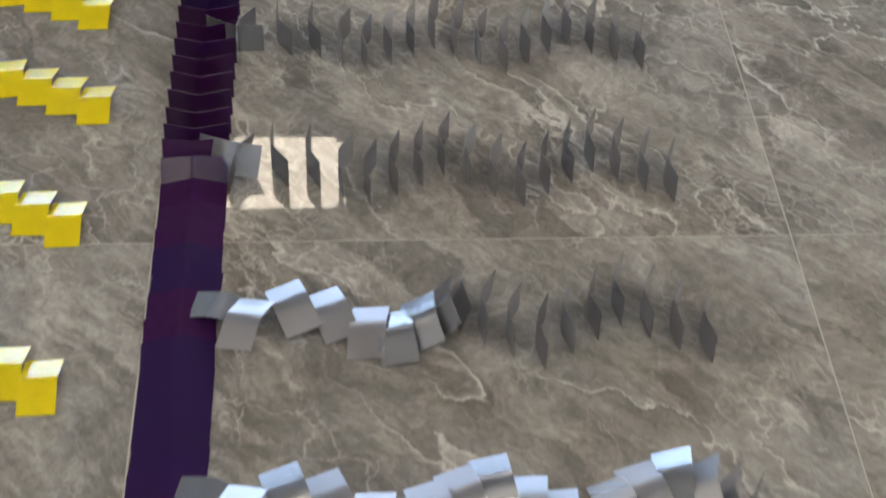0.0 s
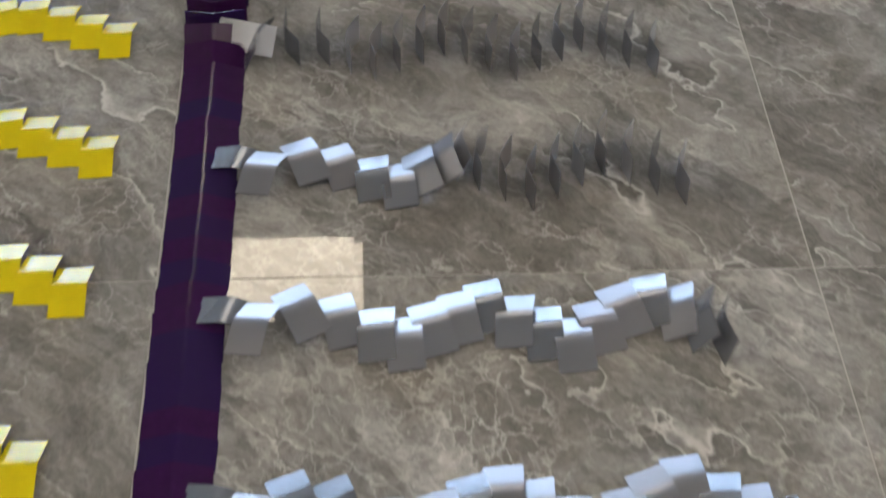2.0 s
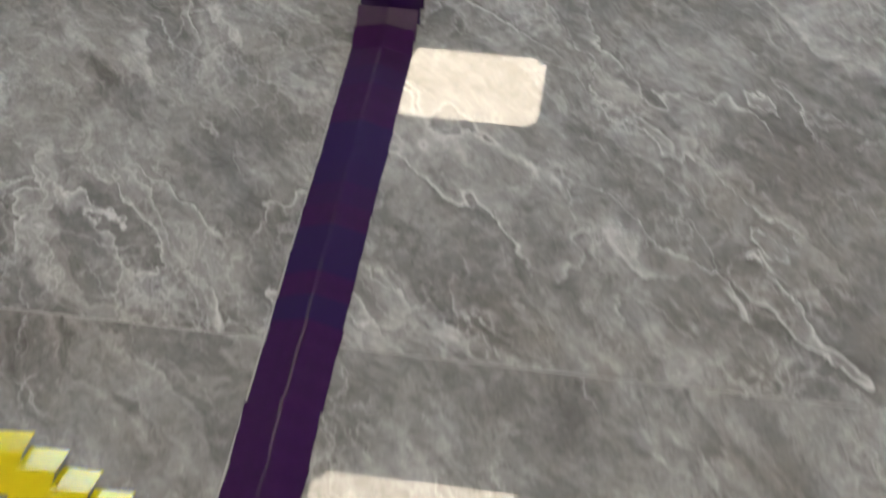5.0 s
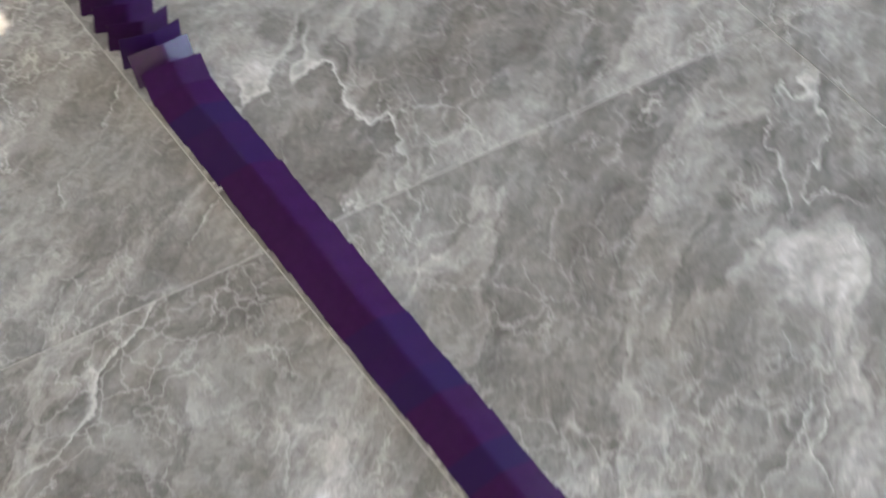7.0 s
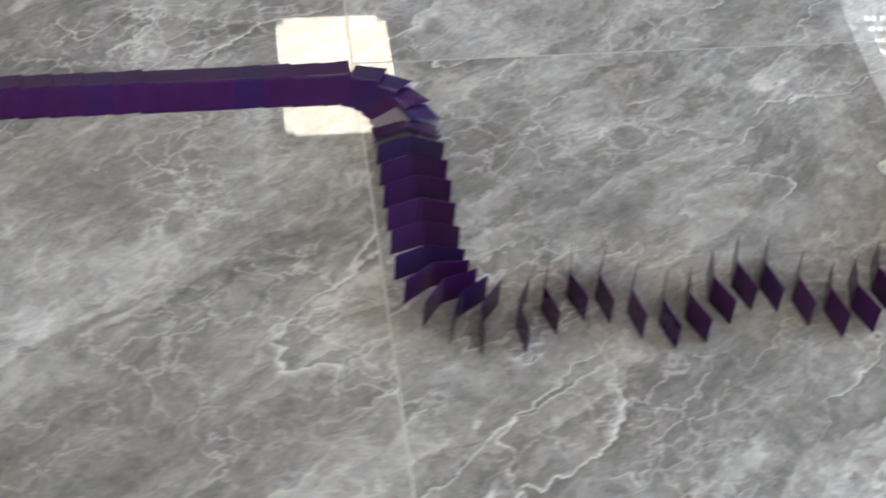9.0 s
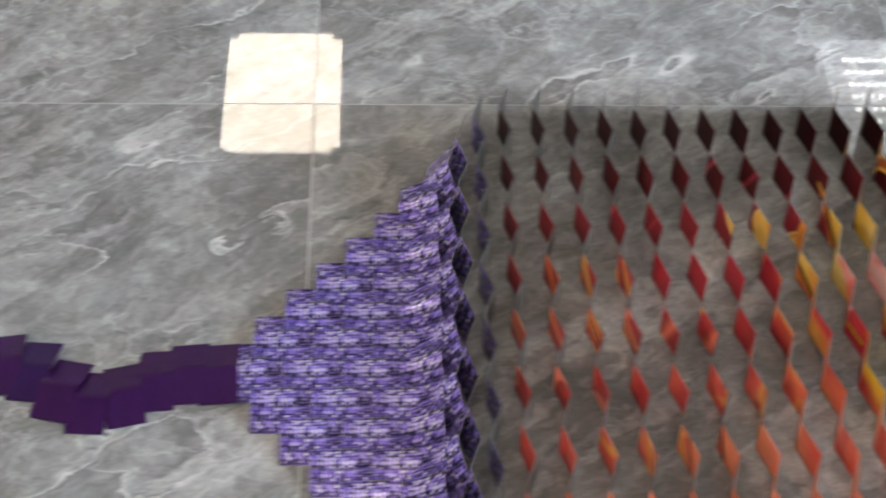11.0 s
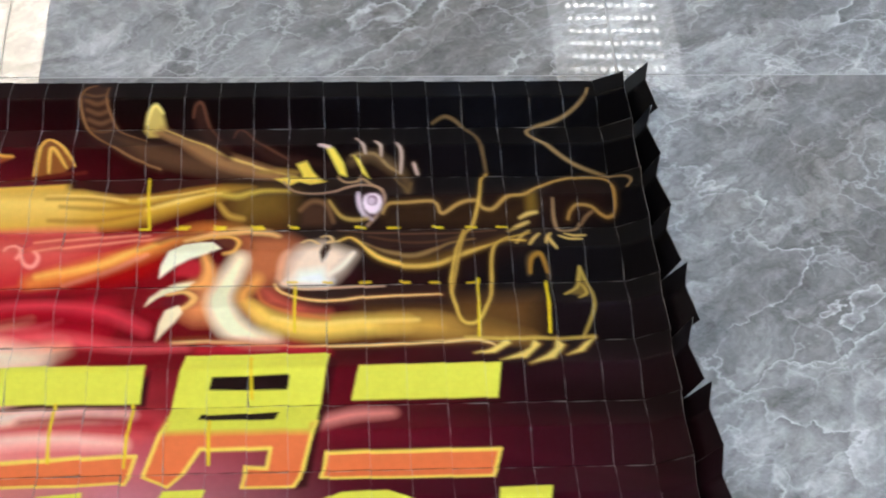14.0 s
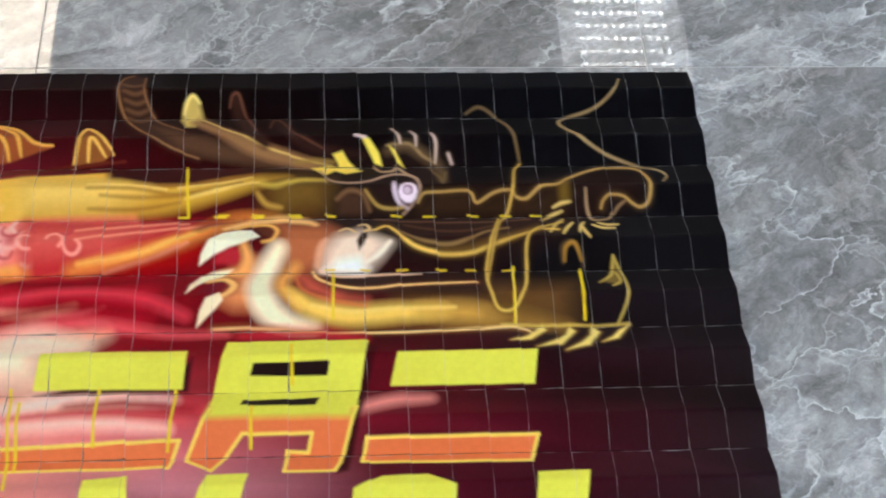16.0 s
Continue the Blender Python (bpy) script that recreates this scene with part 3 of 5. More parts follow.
def picture():
    ground()
    # flowing rays and flames of the tail
    brush((238, 140, 85), 0.9, 0.2, ((1.4, 42.8), (3.6, 35.4), (7.6, 30.8), (13, 28.2)))
    brush((238, 140, 85), 0.9, 0.2, ((3.6, 42), (5.7, 36.2), (11.1, 31.7), (15.5, 29.5)))
    brush((238, 140, 85), 0.9, 0.2, ((5.9, 42.8), (7.9, 38.3), (12.7, 34.3), (17.3, 30.8)))
    brush((238, 140, 85), 0.9, 0.2, ((9, 42.4), (10.8, 38.3), (14.3, 34.5), (16.6, 32.4)))
    brush((238, 140, 85), 0.9, 0.2, ((11.6, 42.8), (13.4, 38.3), (16, 35)))
    brush((238, 140, 85), 0.9, 0.2, ((13.9, 43.3), (14.9, 40), (15.9, 37.5)))
    brush((238, 135, 110), 1.6, 0.2, ((1.4, 46.8), (5.1, 46.4), (8.6, 47.8), (9.6, 51.4), (6.7, 53.3), (2.5, 53.9)))
    brush((190, 66, 74), 0.5, 0.4, ((-1.6, 17.3), (9.6, 18.7), (18.3, 22.5), (27.1, 26.3)))
    brush((170, 60, 75), 0.6, 0.4, ((25.9, 11.8), (33.9, 15.8), (41.7, 19.8)))
    brush((240, 125, 100), 0.9, 0.5, ((15.7, 38.3), (21.7, 40.8), (27.6, 42.9), (32.9, 45.7)))
    brush((240, 130, 100), 1.2, 0.8, ((12.6, 45.6), (20.2, 46.5), (28, 48.9), (34.3, 49.3)))
    brush((150, 55, 45), 1, 0.4, ((11.8, 60.1), (18, 56.7), (24.6, 54.2), (31.9, 52)))
    brush((235, 165, 75), 1.3, 0.2, ((11.2, 55.2), (12.1, 58.1), (15.7, 57.8), (20.9, 54.5), (28.2, 52.3), (32.4, 50)))
    brush((235, 165, 85), 0.9, 0.2, ((15.8, 55.6), (15.8, 51.5), (17.5, 54.1)))
    brush((235, 165, 85), 0.9, 0.2, ((21.5, 54.2), (21.8, 51.5), (23.6, 53.3), (26.9, 51.5)))
    brush((235, 165, 85), 0.9, 0.2, ((23, 50), (25.6, 50.8), (29.3, 49.8), (32.4, 49.7)))
    brush((250, 150, 110), 2.6, 1.5, ((14.1, 59.9), (24.1, 56.8), (34.4, 54.2), (41.9, 54.3)))
    # back fins
    fill((232, 150, 70), 0.35, ((26.6, 26.3), (28.4, 26.3), (29.7, 23.8), (32, 21.9), (34.1, 22.1), (36.6, 23.9), (39, 24.3), (41.7, 22.5), (39, 27.5), (36.8, 33.7), (35.3, 41.7), (34.7, 41.7), (34.8, 35.8), (35.4, 30.8), (34.3, 28.3), (32.2, 27.1), (28.2, 27.8)))
    fill((240, 190, 92), 0.5, ((28.1, 26.3), (29.9, 23.9), (32, 22.3), (34.1, 22.5), (36.2, 24.1), (33.5, 25.2), (30.8, 26.3)))
    brush((250, 205, 120), 0.5, 0.2, ((26.6, 26.5), (28.4, 26.3), (29.9, 23.8), (32.4, 21.9), (34.8, 22.5), (36.9, 24.1)))
    fill((236, 150, 82), 0.4, ((25.3, 38.5), (26.3, 37.1), (28.6, 35.7), (32.5, 35), (35.4, 32.9), (35.2, 38.4), (34.6, 43.7), (33.9, 38.8), (32.6, 37.2), (29.3, 36.9)))
    brush((248, 195, 115), 0.5, 0.2, ((25.3, 38.5), (26.7, 36.9), (29.2, 35.7), (33.2, 35)))
    fill((150, 78, 42), 0.3, ((44.8, 9.5), (50.3, 9.9), (53.2, 10.8), (55.3, 13.2), (57.8, 14), (53, 15.9), (51.3, 16.3), (50.3, 13.3), (47.1, 11.1)))
    brush((228, 172, 82), 0.55, 0.18, ((44.8, 9.3), (46.3, 11), (49.9, 13), (51.3, 16.3)))
    brush((228, 172, 82), 0.55, 0.18, ((44.8, 9.4), (50.3, 9.9), (53.2, 10.8), (55.4, 13.3), (57.8, 13.8)))
    brush((228, 172, 82), 0.55, 0.18, ((46.4, 10), (50.3, 11.4), (52.1, 13.3), (52.7, 15.7)))
    brush((228, 172, 82), 0.55, 0.18, ((50.3, 10), (53.2, 11.8), (54.1, 15.2)))
    fill((140, 85, 42), 0.3, ((60.2, 16.9), (61.8, 10.7), (63.5, 12.3), (65.2, 14.9), (63.7, 16.1)))
    brush((228, 178, 88), 0.5, 0.18, ((60.3, 16.8), (61.8, 10.8), (65.2, 15)))
    brush((228, 178, 88), 0.5, 0.18, ((62, 15.9), (62.4, 12.7), (64.1, 15.4)))
    brush((236, 150, 80), 1.3, 0.4, ((40.3, 16.5), (41.7, 18.3), (43.5, 19.1), (42.1, 22.9), (39, 27.1)))
    brush((240, 175, 95), 0.5, 0.2, ((40.1, 16.7), (41.1, 15.4), (41, 17.5), (45.2, 17.9)))
    brush((240, 175, 95), 0.5, 0.2, ((41.7, 18.3), (44.5, 18.7), (47, 17.5)))
    brush((240, 175, 95), 0.5, 0.2, ((42.4, 20.1), (43.9, 19.8), (45.2, 18.7)))
    # the arched body
    fill((232, 185, 80), 0.5, ((35.5, 34.3), (37.6, 29.1), (41.4, 23.6), (46.1, 20.1), (55.2, 18.6), (66.5, 17.6), (68.1, 20.7), (62, 25), (51, 25.7), (45.3, 30.8), (39.8, 34.3)))
    fill((245, 205, 120), 1.6, ((38.3, 30.4), (42.8, 25), (48.3, 23.1), (52.4, 23.6), (45.6, 28.6), (40.4, 33.9)))
    fill((240, 130, 115), 0.6, ((39.5, 34.3), (45.6, 28.2), (51, 25.7), (68.3, 23.6), (69.6, 30), (59.1, 33), (51.1, 34.8), (45.8, 36.9), (41.8, 35.6)))
    fill((250, 185, 175), 1.8, ((41.7, 32.2), (48.3, 27.3), (55.1, 26.4), (53.7, 31.3), (45.8, 35.6)))
    fill((178, 24, 42), 2.4, ((45.8, 37.3), (55, 33.9), (70.3, 30.4), (71.1, 38.2), (69.9, 42.4), (51.1, 43.5), (48.5, 42.3)))
    brush((245, 150, 80), 2, 0.4, ((70.3, 30.1), (60.4, 32.6), (53.7, 34.3), (49.1, 36.9), (45.9, 39.8)))
    fill((236, 190, 72), 0.5, ((43.4, 43.1), (44.9, 39.8), (48.4, 37.3), (49.4, 38.2), (46.6, 42.3), (44.2, 48.7), (43.7, 52.5), (45.5, 55.2), (43.7, 54.8), (42.1, 52.1), (42.2, 47.1)))
    fill((232, 112, 78), 6, ((32.5, 60.7), (32.8, 47.1), (34.3, 40.6), (35.8, 34.3), (40.5, 34.3), (40.4, 40.6), (42.9, 47.1), (43.7, 54.8), (45.1, 60.8)))
    brush((95, 35, 25), 0.8, 0.2, ((33.8, 42.3), (34.4, 38.1), (36.4, 32.2), (38.8, 26.8), (42.7, 22.2), (48.2, 19.2), (56.6, 17.2), (66.6, 15.9)))
    brush((225, 90, 95), 0.7, 0.5, ((49.8, 38.2), (55, 39.7), (61.5, 40), (65.5, 39.2)))
    brush((255, 190, 150), 2.2, 1.5, ((46.2, 54.8), (54.8, 52.6), (64.9, 51.9), (69.9, 51.9)))
    # scales, flames and flowing light under the body
    fill((196, 56, 66), 5, ((37.5, 36.2), (42.4, 35.2), (43.9, 41.6), (42.1, 48.2), (38.5, 49.2), (36.6, 44.1)))
    brush((242, 180, 84), 2.2, 2.2, ((38.2, 34.1), (36.5, 37.9), (35.6, 43.1), (35.1, 48.2)))
    brush((238, 120, 90), 4, 4, ((35.4, 43.1), (36.6, 50.1), (33.7, 54.5)))
    fill((255, 226, 192), 5, ((45.9, 43.6), (53.8, 43.4), (61.1, 43.5), (65, 42.8), (62.5, 45.3), (59.3, 46.8), (58.9, 49.6), (50.9, 49.6), (45.1, 48.2)))
    brush((252, 170, 140), 0.9, 1.0, ((49.3, 37.9), (53.2, 39.7), (58.3, 39.9), (62.2, 39.1)))
    brush((250, 170, 140), 1.2, 1.2, ((48.8, 42.4), (53.8, 43.3), (61.1, 43.2), (66.2, 42)))
    fill((238, 188, 56), 1.0, ((44.1, 42.1), (45, 38.8), (47.5, 36.1), (49.1, 35.3), (50.8, 34.4), (53.9, 32.9), (53.2, 33.6), (50.8, 35.9), (49.1, 38.4), (46.7, 40.3), (45.6, 42.3), (44.2, 46.7), (43, 45.6)))
    brush((240, 190, 62), 3, 2.0, ((43.6, 43.1), (43.1, 48.2), (42.3, 50.7), (43, 53.6), (45.1, 55.4), (46.3, 55.1)))
    brush((246, 160, 84), 1.4, 1.0, ((53.2, 33.3), (56.9, 32.5), (61.8, 31.9), (66.1, 31.1), (69.3, 29.5)))
    fill((222, 112, 112), 1.8, ((51, 26.7), (52.3, 26.6), (52.5, 28.2), (51.3, 28.5)))
    brush((246, 182, 168), 0.42, 0.6, ((50.9, 26.5), (51.7, 26.1), (52.5, 26.4), (52.9, 27.3), (52.7, 28.3), (51.9, 28.8)))
    fill((200, 80, 88), 1.8, ((50.1, 30), (51.4, 29.8), (51.5, 31.5), (50.4, 31.7)))
    brush((255, 214, 202), 0.42, 0.6, ((51.2, 29.3), (51.9, 30), (52, 31.1), (51.5, 32), (50.6, 32.2), (49.8, 31.7)))
    fill((200, 80, 88), 1.8, ((53.5, 28.2), (54.8, 28), (54.9, 29.6), (53.8, 29.9)))
    brush((246, 182, 168), 0.42, 0.6, ((54.1, 27.4), (55, 27.8), (55.4, 28.7), (55.2, 29.8), (54.4, 30.4), (53.5, 30.2)))
    fill((222, 112, 112), 1.8, ((54.5, 25.7), (55.8, 25.5), (55.9, 27.2), (54.7, 27.4)))
    brush((255, 214, 202), 0.42, 0.6, ((56.2, 26.7), (55.8, 27.4), (55, 27.7), (54.3, 27.2), (54.1, 26.4), (54.4, 25.5)))
    fill((200, 80, 88), 1.8, ((57.5, 29.2), (58.8, 29), (58.9, 30.7), (57.7, 30.9)))
    brush((246, 182, 168), 0.42, 0.6, ((59.2, 29.5), (59.2, 30.5), (58.6, 31.1), (57.8, 31.2), (57.2, 30.5), (57.1, 29.6)))
    fill((200, 80, 88), 1.8, ((59, 26.3), (60.3, 26.1), (60.4, 27.8), (59.2, 28)))
    brush((255, 214, 202), 0.42, 0.6, ((60.4, 26.5), (60.5, 27.2), (60.2, 27.9), (59.6, 28.1), (59, 27.8), (58.8, 27.1)))
    fill((222, 112, 112), 1.8, ((60.3, 28.8), (61.6, 28.6), (61.7, 30.3), (60.5, 30.5)))
    brush((246, 182, 168), 0.42, 0.6, ((60.1, 29.7), (60.2, 28.9), (60.8, 28.5), (61.4, 28.6), (61.9, 29.2), (61.8, 30)))
    fill((200, 80, 88), 1.8, ((47.2, 26.7), (48.5, 26.6), (48.6, 28.2), (47.4, 28.5)))
    brush((255, 214, 202), 0.42, 0.6, ((46.8, 27.1), (47.3, 26.3), (48.1, 26.2), (48.7, 26.7), (48.9, 27.7), (48.6, 28.5)))
    fill((200, 80, 88), 1.8, ((46.9, 30.4), (48.2, 30.2), (48.3, 31.9), (47.2, 32.1)))
    brush((246, 182, 168), 0.42, 0.6, ((48.5, 31.2), (48.2, 31.9), (47.6, 32.2), (47, 31.9), (46.7, 31.2), (46.9, 30.5)))
    fill((222, 112, 112), 1.8, ((44.2, 27.1), (45.5, 27), (45.7, 28.6), (44.5, 28.9)))
    brush((255, 214, 202), 0.42, 0.6, ((44.7, 29.4), (44, 28.8), (43.7, 27.7), (44.1, 26.7), (45, 26.4), (45.8, 26.8)))
    fill((200, 80, 88), 1.8, ((55.6, 30.8), (56.9, 30.7), (57, 32.3), (55.9, 32.5)))
    brush((246, 182, 168), 0.42, 0.6, ((56.4, 30.5), (57, 30.9), (57.2, 31.6), (56.9, 32.3), (56.3, 32.6), (55.7, 32.3)))
    fill((200, 80, 88), 1.8, ((62.5, 26.7), (63.9, 26.6), (63.9, 28.2), (62.7, 28.5)))
    brush((255, 214, 202), 0.42, 0.6, ((63.5, 26.5), (64, 27), (64, 27.7), (63.7, 28.3), (63, 28.5), (62.5, 28.1)))
    fill((222, 112, 112), 1.8, ((42.8, 30.4), (44.1, 30.2), (44.2, 31.9), (43.1, 32.1)))
    brush((246, 182, 168), 0.42, 0.6, ((42.8, 30.4), (43.4, 30.1), (44, 30.3), (44.3, 31), (44.2, 31.7), (43.7, 32.1)))
    fill((200, 80, 88), 1.8, ((48.6, 25.5), (49.9, 25.3), (50, 27), (48.8, 27.2)))
    brush((255, 214, 202), 0.42, 0.6, ((50.5, 26.2), (50.1, 27.3), (49.3, 27.7), (48.5, 27.4), (48, 26.4), (48.2, 25.4)))
    brush((250, 196, 186), 0.4, 0.6, ((43.6, 34.7), (45.1, 35.6), (46.6, 35.1), (47.3, 34.1)))
    brush((250, 196, 186), 0.4, 0.6, ((44.5, 35.6), (45.7, 36.3), (46.8, 35.8)))
    brush((250, 196, 186), 0.4, 0.6, ((41.9, 37), (43.7, 38.2), (45.2, 37.4)))
    brush((250, 196, 186), 0.4, 0.6, ((44.8, 33.7), (46.3, 34.4), (48.1, 34)))
    brush((248, 140, 102), 5, 4, ((10.8, 61.7), (22.1, 58.6), (31.4, 55.2), (41.4, 53.1)))
    brush((236, 92, 78), 4, 4, ((33.6, 58.2), (43.2, 58.7), (54.5, 55.1)))
    brush((255, 176, 146), 2, 2.6, ((36.9, 56.4), (45.4, 55), (54.5, 52.7)))
    brush((255, 190, 160), 1.4, 2.0, ((34.1, 60.5), (45.1, 58.3), (54.4, 56)))
    brush((210, 70, 66), 2, 2.4, ((35.4, 56.4), (43.1, 55.7), (49.3, 53.6)))
    brush((240, 130, 104), 1.2, 1.6, ((16.1, 38.3), (23.8, 41.5), (28.9, 43.8), (33.2, 46.7)))
    brush((232, 100, 88), 1.2, 1.6, ((20.4, 43), (26, 46.6), (31.8, 49.9)))
    brush((196, 40, 54), 3, 4, ((13.3, 47.6), (21, 48.6), (24.1, 47.6)))
    brush((238, 110, 92), 2.4, 3, ((10.7, 45.6), (17.2, 46.6), (24.2, 49.3)))
    brush((252, 206, 112), 0.45, 0.5, ((26.9, 27.2), (29.2, 26.6), (32.9, 26.5), (35.3, 27.9)))
    brush((252, 206, 112), 0.45, 0.5, ((25.8, 38.4), (26.7, 36.8), (29.1, 35.7), (32.4, 34.9)))
    brush((252, 206, 112), 0.45, 0.5, ((8.8, 32.9), (11, 30.8), (13, 28.2)))
    brush((252, 206, 112), 0.45, 0.5, ((9.7, 33.5), (12.2, 30.7), (15.4, 29.4)))
    brush((252, 206, 112), 0.45, 0.5, ((10.8, 41), (13, 36.2), (14.6, 32.9), (17.1, 31)))
    brush((252, 206, 112), 0.45, 0.5, ((12.5, 41.5), (14.4, 37.3), (16.9, 34.6)))
    brush((206, 92, 58), 0.5, 0.8, ((28.5, 28.5), (31.9, 27.9), (34.6, 30.2)))
    brush((206, 92, 58), 0.5, 0.8, ((27.6, 37.9), (30.4, 36.5), (33.3, 36.5)))
    brush((206, 92, 58), 0.5, 0.8, ((37, 26.2), (36.3, 29.6), (34.8, 33)))
    brush((206, 92, 58), 0.5, 0.8, ((32.4, 35.1), (34.2, 37.3), (34, 41)))
    brush((246, 160, 96), 0.8, 0.5, ((12.6, 57.6), (14.7, 57.4), (16.1, 54.8), (16.4, 51.5), (19.6, 53.7), (21, 55.8)))
    brush((246, 160, 96), 0.8, 0.5, ((21, 55.8), (21.7, 51.5), (23.3, 52), (25.3, 54.4)))
    brush((246, 160, 96), 0.8, 0.5, ((23.4, 49.1), (24.8, 51.1), (27.1, 50.6), (28.6, 49.4), (32.6, 49.9)))
    brush((120, 34, 26), 0.7, 0.5, ((12.8, 59.9), (18.2, 58.1), (23.7, 55.8), (28.2, 53.7), (31.2, 52.3)))
    # the neck towards the head
    fill((58, 14, 16), 1.2, ((64.5, 16.8), (82.6, 16.9), (82.7, 18.6), (75.2, 20.3), (70.2, 20.5), (64.7, 19.5)))
    fill((205, 158, 60), 1.6, ((54.7, 19.2), (66.2, 19.4), (70.2, 20.8), (75.3, 20.6), (79.1, 19.3), (83.1, 18.5), (86.6, 18.9), (83.5, 20.9), (79.2, 22.4), (74.3, 24), (69.7, 24.9), (55.3, 25)))
    fill((238, 200, 105), 3.5, ((54.7, 19.7), (64.7, 20.1), (69.5, 21.4), (65, 23.5), (55.2, 23.7)))
    brush((150, 95, 38), 0.4, 0.5, ((69.8, 20.9), (74.9, 20.6), (79.1, 19.4), (82.7, 18.3)))
    brush((228, 190, 90), 0.5, 0.8, ((72.2, 21.8), (76.5, 21.8), (80.7, 20.5), (83.5, 19.7)))
    fill((192, 50, 54), 2.0, ((55.4, 25.3), (70.5, 25.5), (78.2, 26), (76, 28.9), (69.1, 32.8), (56.4, 34.8)))
    fill((216, 94, 84), 3.5, ((55.5, 26.8), (65.3, 26.9), (69.9, 27.5), (65.6, 30.5), (56, 31.3)))
    brush((232, 140, 66), 2.4, 1.8, ((61.4, 33.2), (69, 31.5), (73.8, 29.6), (77.1, 27.1), (80.1, 25.8), (84.4, 25.5)))
    brush((246, 190, 96), 0.7, 0.9, ((62, 32.4), (69, 31.1), (73.7, 29.1), (77.1, 26.8), (80.5, 25.7)))
    brush((250, 170, 140), 0.3, 0.7, ((61.6, 27.4), (68.7, 26.5), (74.4, 26.1)))
    brush((250, 170, 140), 0.3, 0.7, ((61.7, 29.2), (67.6, 28.1), (74.4, 27), (78.2, 26.2)))
    brush((250, 170, 140), 0.3, 0.7, ((65.1, 33.5), (70.9, 31.6), (74.5, 29.9)))
    brush((150, 10, 16), 2.2, 1.8, ((65.9, 34.1), (72.8, 32.2), (75.9, 30.9)))
    brush((120, 22, 30), 1.2, 1.5, ((75.7, 27.3), (77.2, 26.3), (81, 25.8)))
    # horns
    fill((60, 36, 28), 0.8, ((65.2, 4.1), (65.8, 1.6), (66.9, 0.9), (68.5, 1.5), (68.4, 3.8), (68.9, 6.2), (70.4, 9), (73.7, 11.6), (78.6, 13.5), (84.2, 15.1), (89.8, 16.4), (90.6, 17.6), (84.2, 17.1), (77.8, 16), (71.8, 14.1), (68.4, 11.3), (66.3, 8.3)))
    fill((86, 59, 41), 1.4, ((69.6, 10), (73.7, 12.1), (78.6, 13.8), (84.2, 15.2), (89.8, 16.5), (84.2, 16.9), (77.8, 15.8), (73, 14.3)))
    brush((76, 49, 36), 0.15, 1.2, ((68.5, 1.5), (68.4, 3.8), (68.9, 6.2), (70.4, 9), (73.7, 11.5)))
    brush((150, 111, 72), 0.186, 0.3, ((68.5, 1.5), (68.4, 3.8), (68.9, 6.2), (70.4, 9), (73.7, 11.5)))
    brush((78, 49, 37), 0.15, 1.6, ((66.9, 0.8), (65.7, 1.6), (65.2, 4.1), (66, 7.8), (68.2, 11.1), (71.8, 14), (75.4, 15.6)))
    brush((160, 119, 76), 0.217, 0.3, ((66.9, 0.8), (65.7, 1.6), (65.2, 4.1), (66, 7.8), (68.2, 11.1), (71.8, 14), (75.4, 15.6)))
    brush((118, 84, 56), 0.3, 0.7, ((65.8, 3), (67, 3.6), (68.2, 3.3)))
    brush((118, 84, 56), 0.3, 0.7, ((65.9, 4.4), (67.3, 5), (68.5, 4.6)))
    brush((118, 84, 56), 0.3, 0.7, ((66.1, 5.7), (67.5, 6.3), (68.7, 5.9)))
    brush((118, 84, 56), 0.3, 0.7, ((66.3, 7), (67.7, 7.6), (68.9, 7.2)))
    brush((118, 84, 56), 0.3, 0.7, ((66.5, 8.3), (67.9, 8.9), (69.1, 8.5)))
    fill((196, 170, 94), 0.7, ((73.2, 8.9), (73.6, 6.3), (74.6, 5.1), (75.4, 6.2), (75.9, 8.3), (74.9, 10.3), (73.8, 10.3)))
    brush((240, 220, 130), 0.5, 0.4, ((73.5, 7.7), (73.9, 6), (74.6, 5.2), (75.4, 6.2)))
    brush((146, 107, 70), 2, 1.0, ((75.1, 9.3), (78.5, 11.9), (82.6, 14.4), (87.4, 16), (91.7, 17.2)))
    brush((127, 93, 60), 0.15, 1.6, ((75.6, 8.4), (78.7, 11), (83.4, 14), (87.4, 15.5), (91.7, 16.6)))
    brush((228, 192, 109), 0.248, 0.3, ((75.6, 8.4), (78.7, 11), (83.4, 14), (87.4, 15.5), (91.7, 16.6)))
    brush((52, 29, 24), 2, 0.9, ((79.9, 5.3), (80.6, 8.3), (82, 11.4), (83.6, 13.8)))
    brush((50, 28, 24), 1.8, 0.9, ((85, 9.4), (85.9, 11), (87.5, 12.8), (90.1, 14.4), (95.5, 15.4)))
    brush((112, 72, 53), 0.25, 0.4, ((79.2, 6.8), (79.5, 5.2), (80.3, 5), (81.1, 7.7), (82.5, 11.2)))
    brush((104, 67, 49), 0.25, 0.4, ((84.2, 10.7), (84.7, 8.9), (85.6, 9.2), (87.4, 12.1), (90.7, 14.3)))
    # head
    fill((36, 21, 19), 2.5, ((90.6, 17), (96.7, 14.8), (104.9, 15.3), (106, 21), (112.9, 20.1), (119.8, 19.3), (125.6, 17.7), (129.9, 19.4), (129.3, 23.6), (121.7, 26.7), (118, 30.1), (107.9, 33), (98.8, 32.4), (95, 28.4), (90.5, 26.2)))
    fill((112, 84, 36), 4, ((83.9, 19.3), (88.5, 19.3), (91.1, 20.3), (90.5, 23.9), (84, 25)))
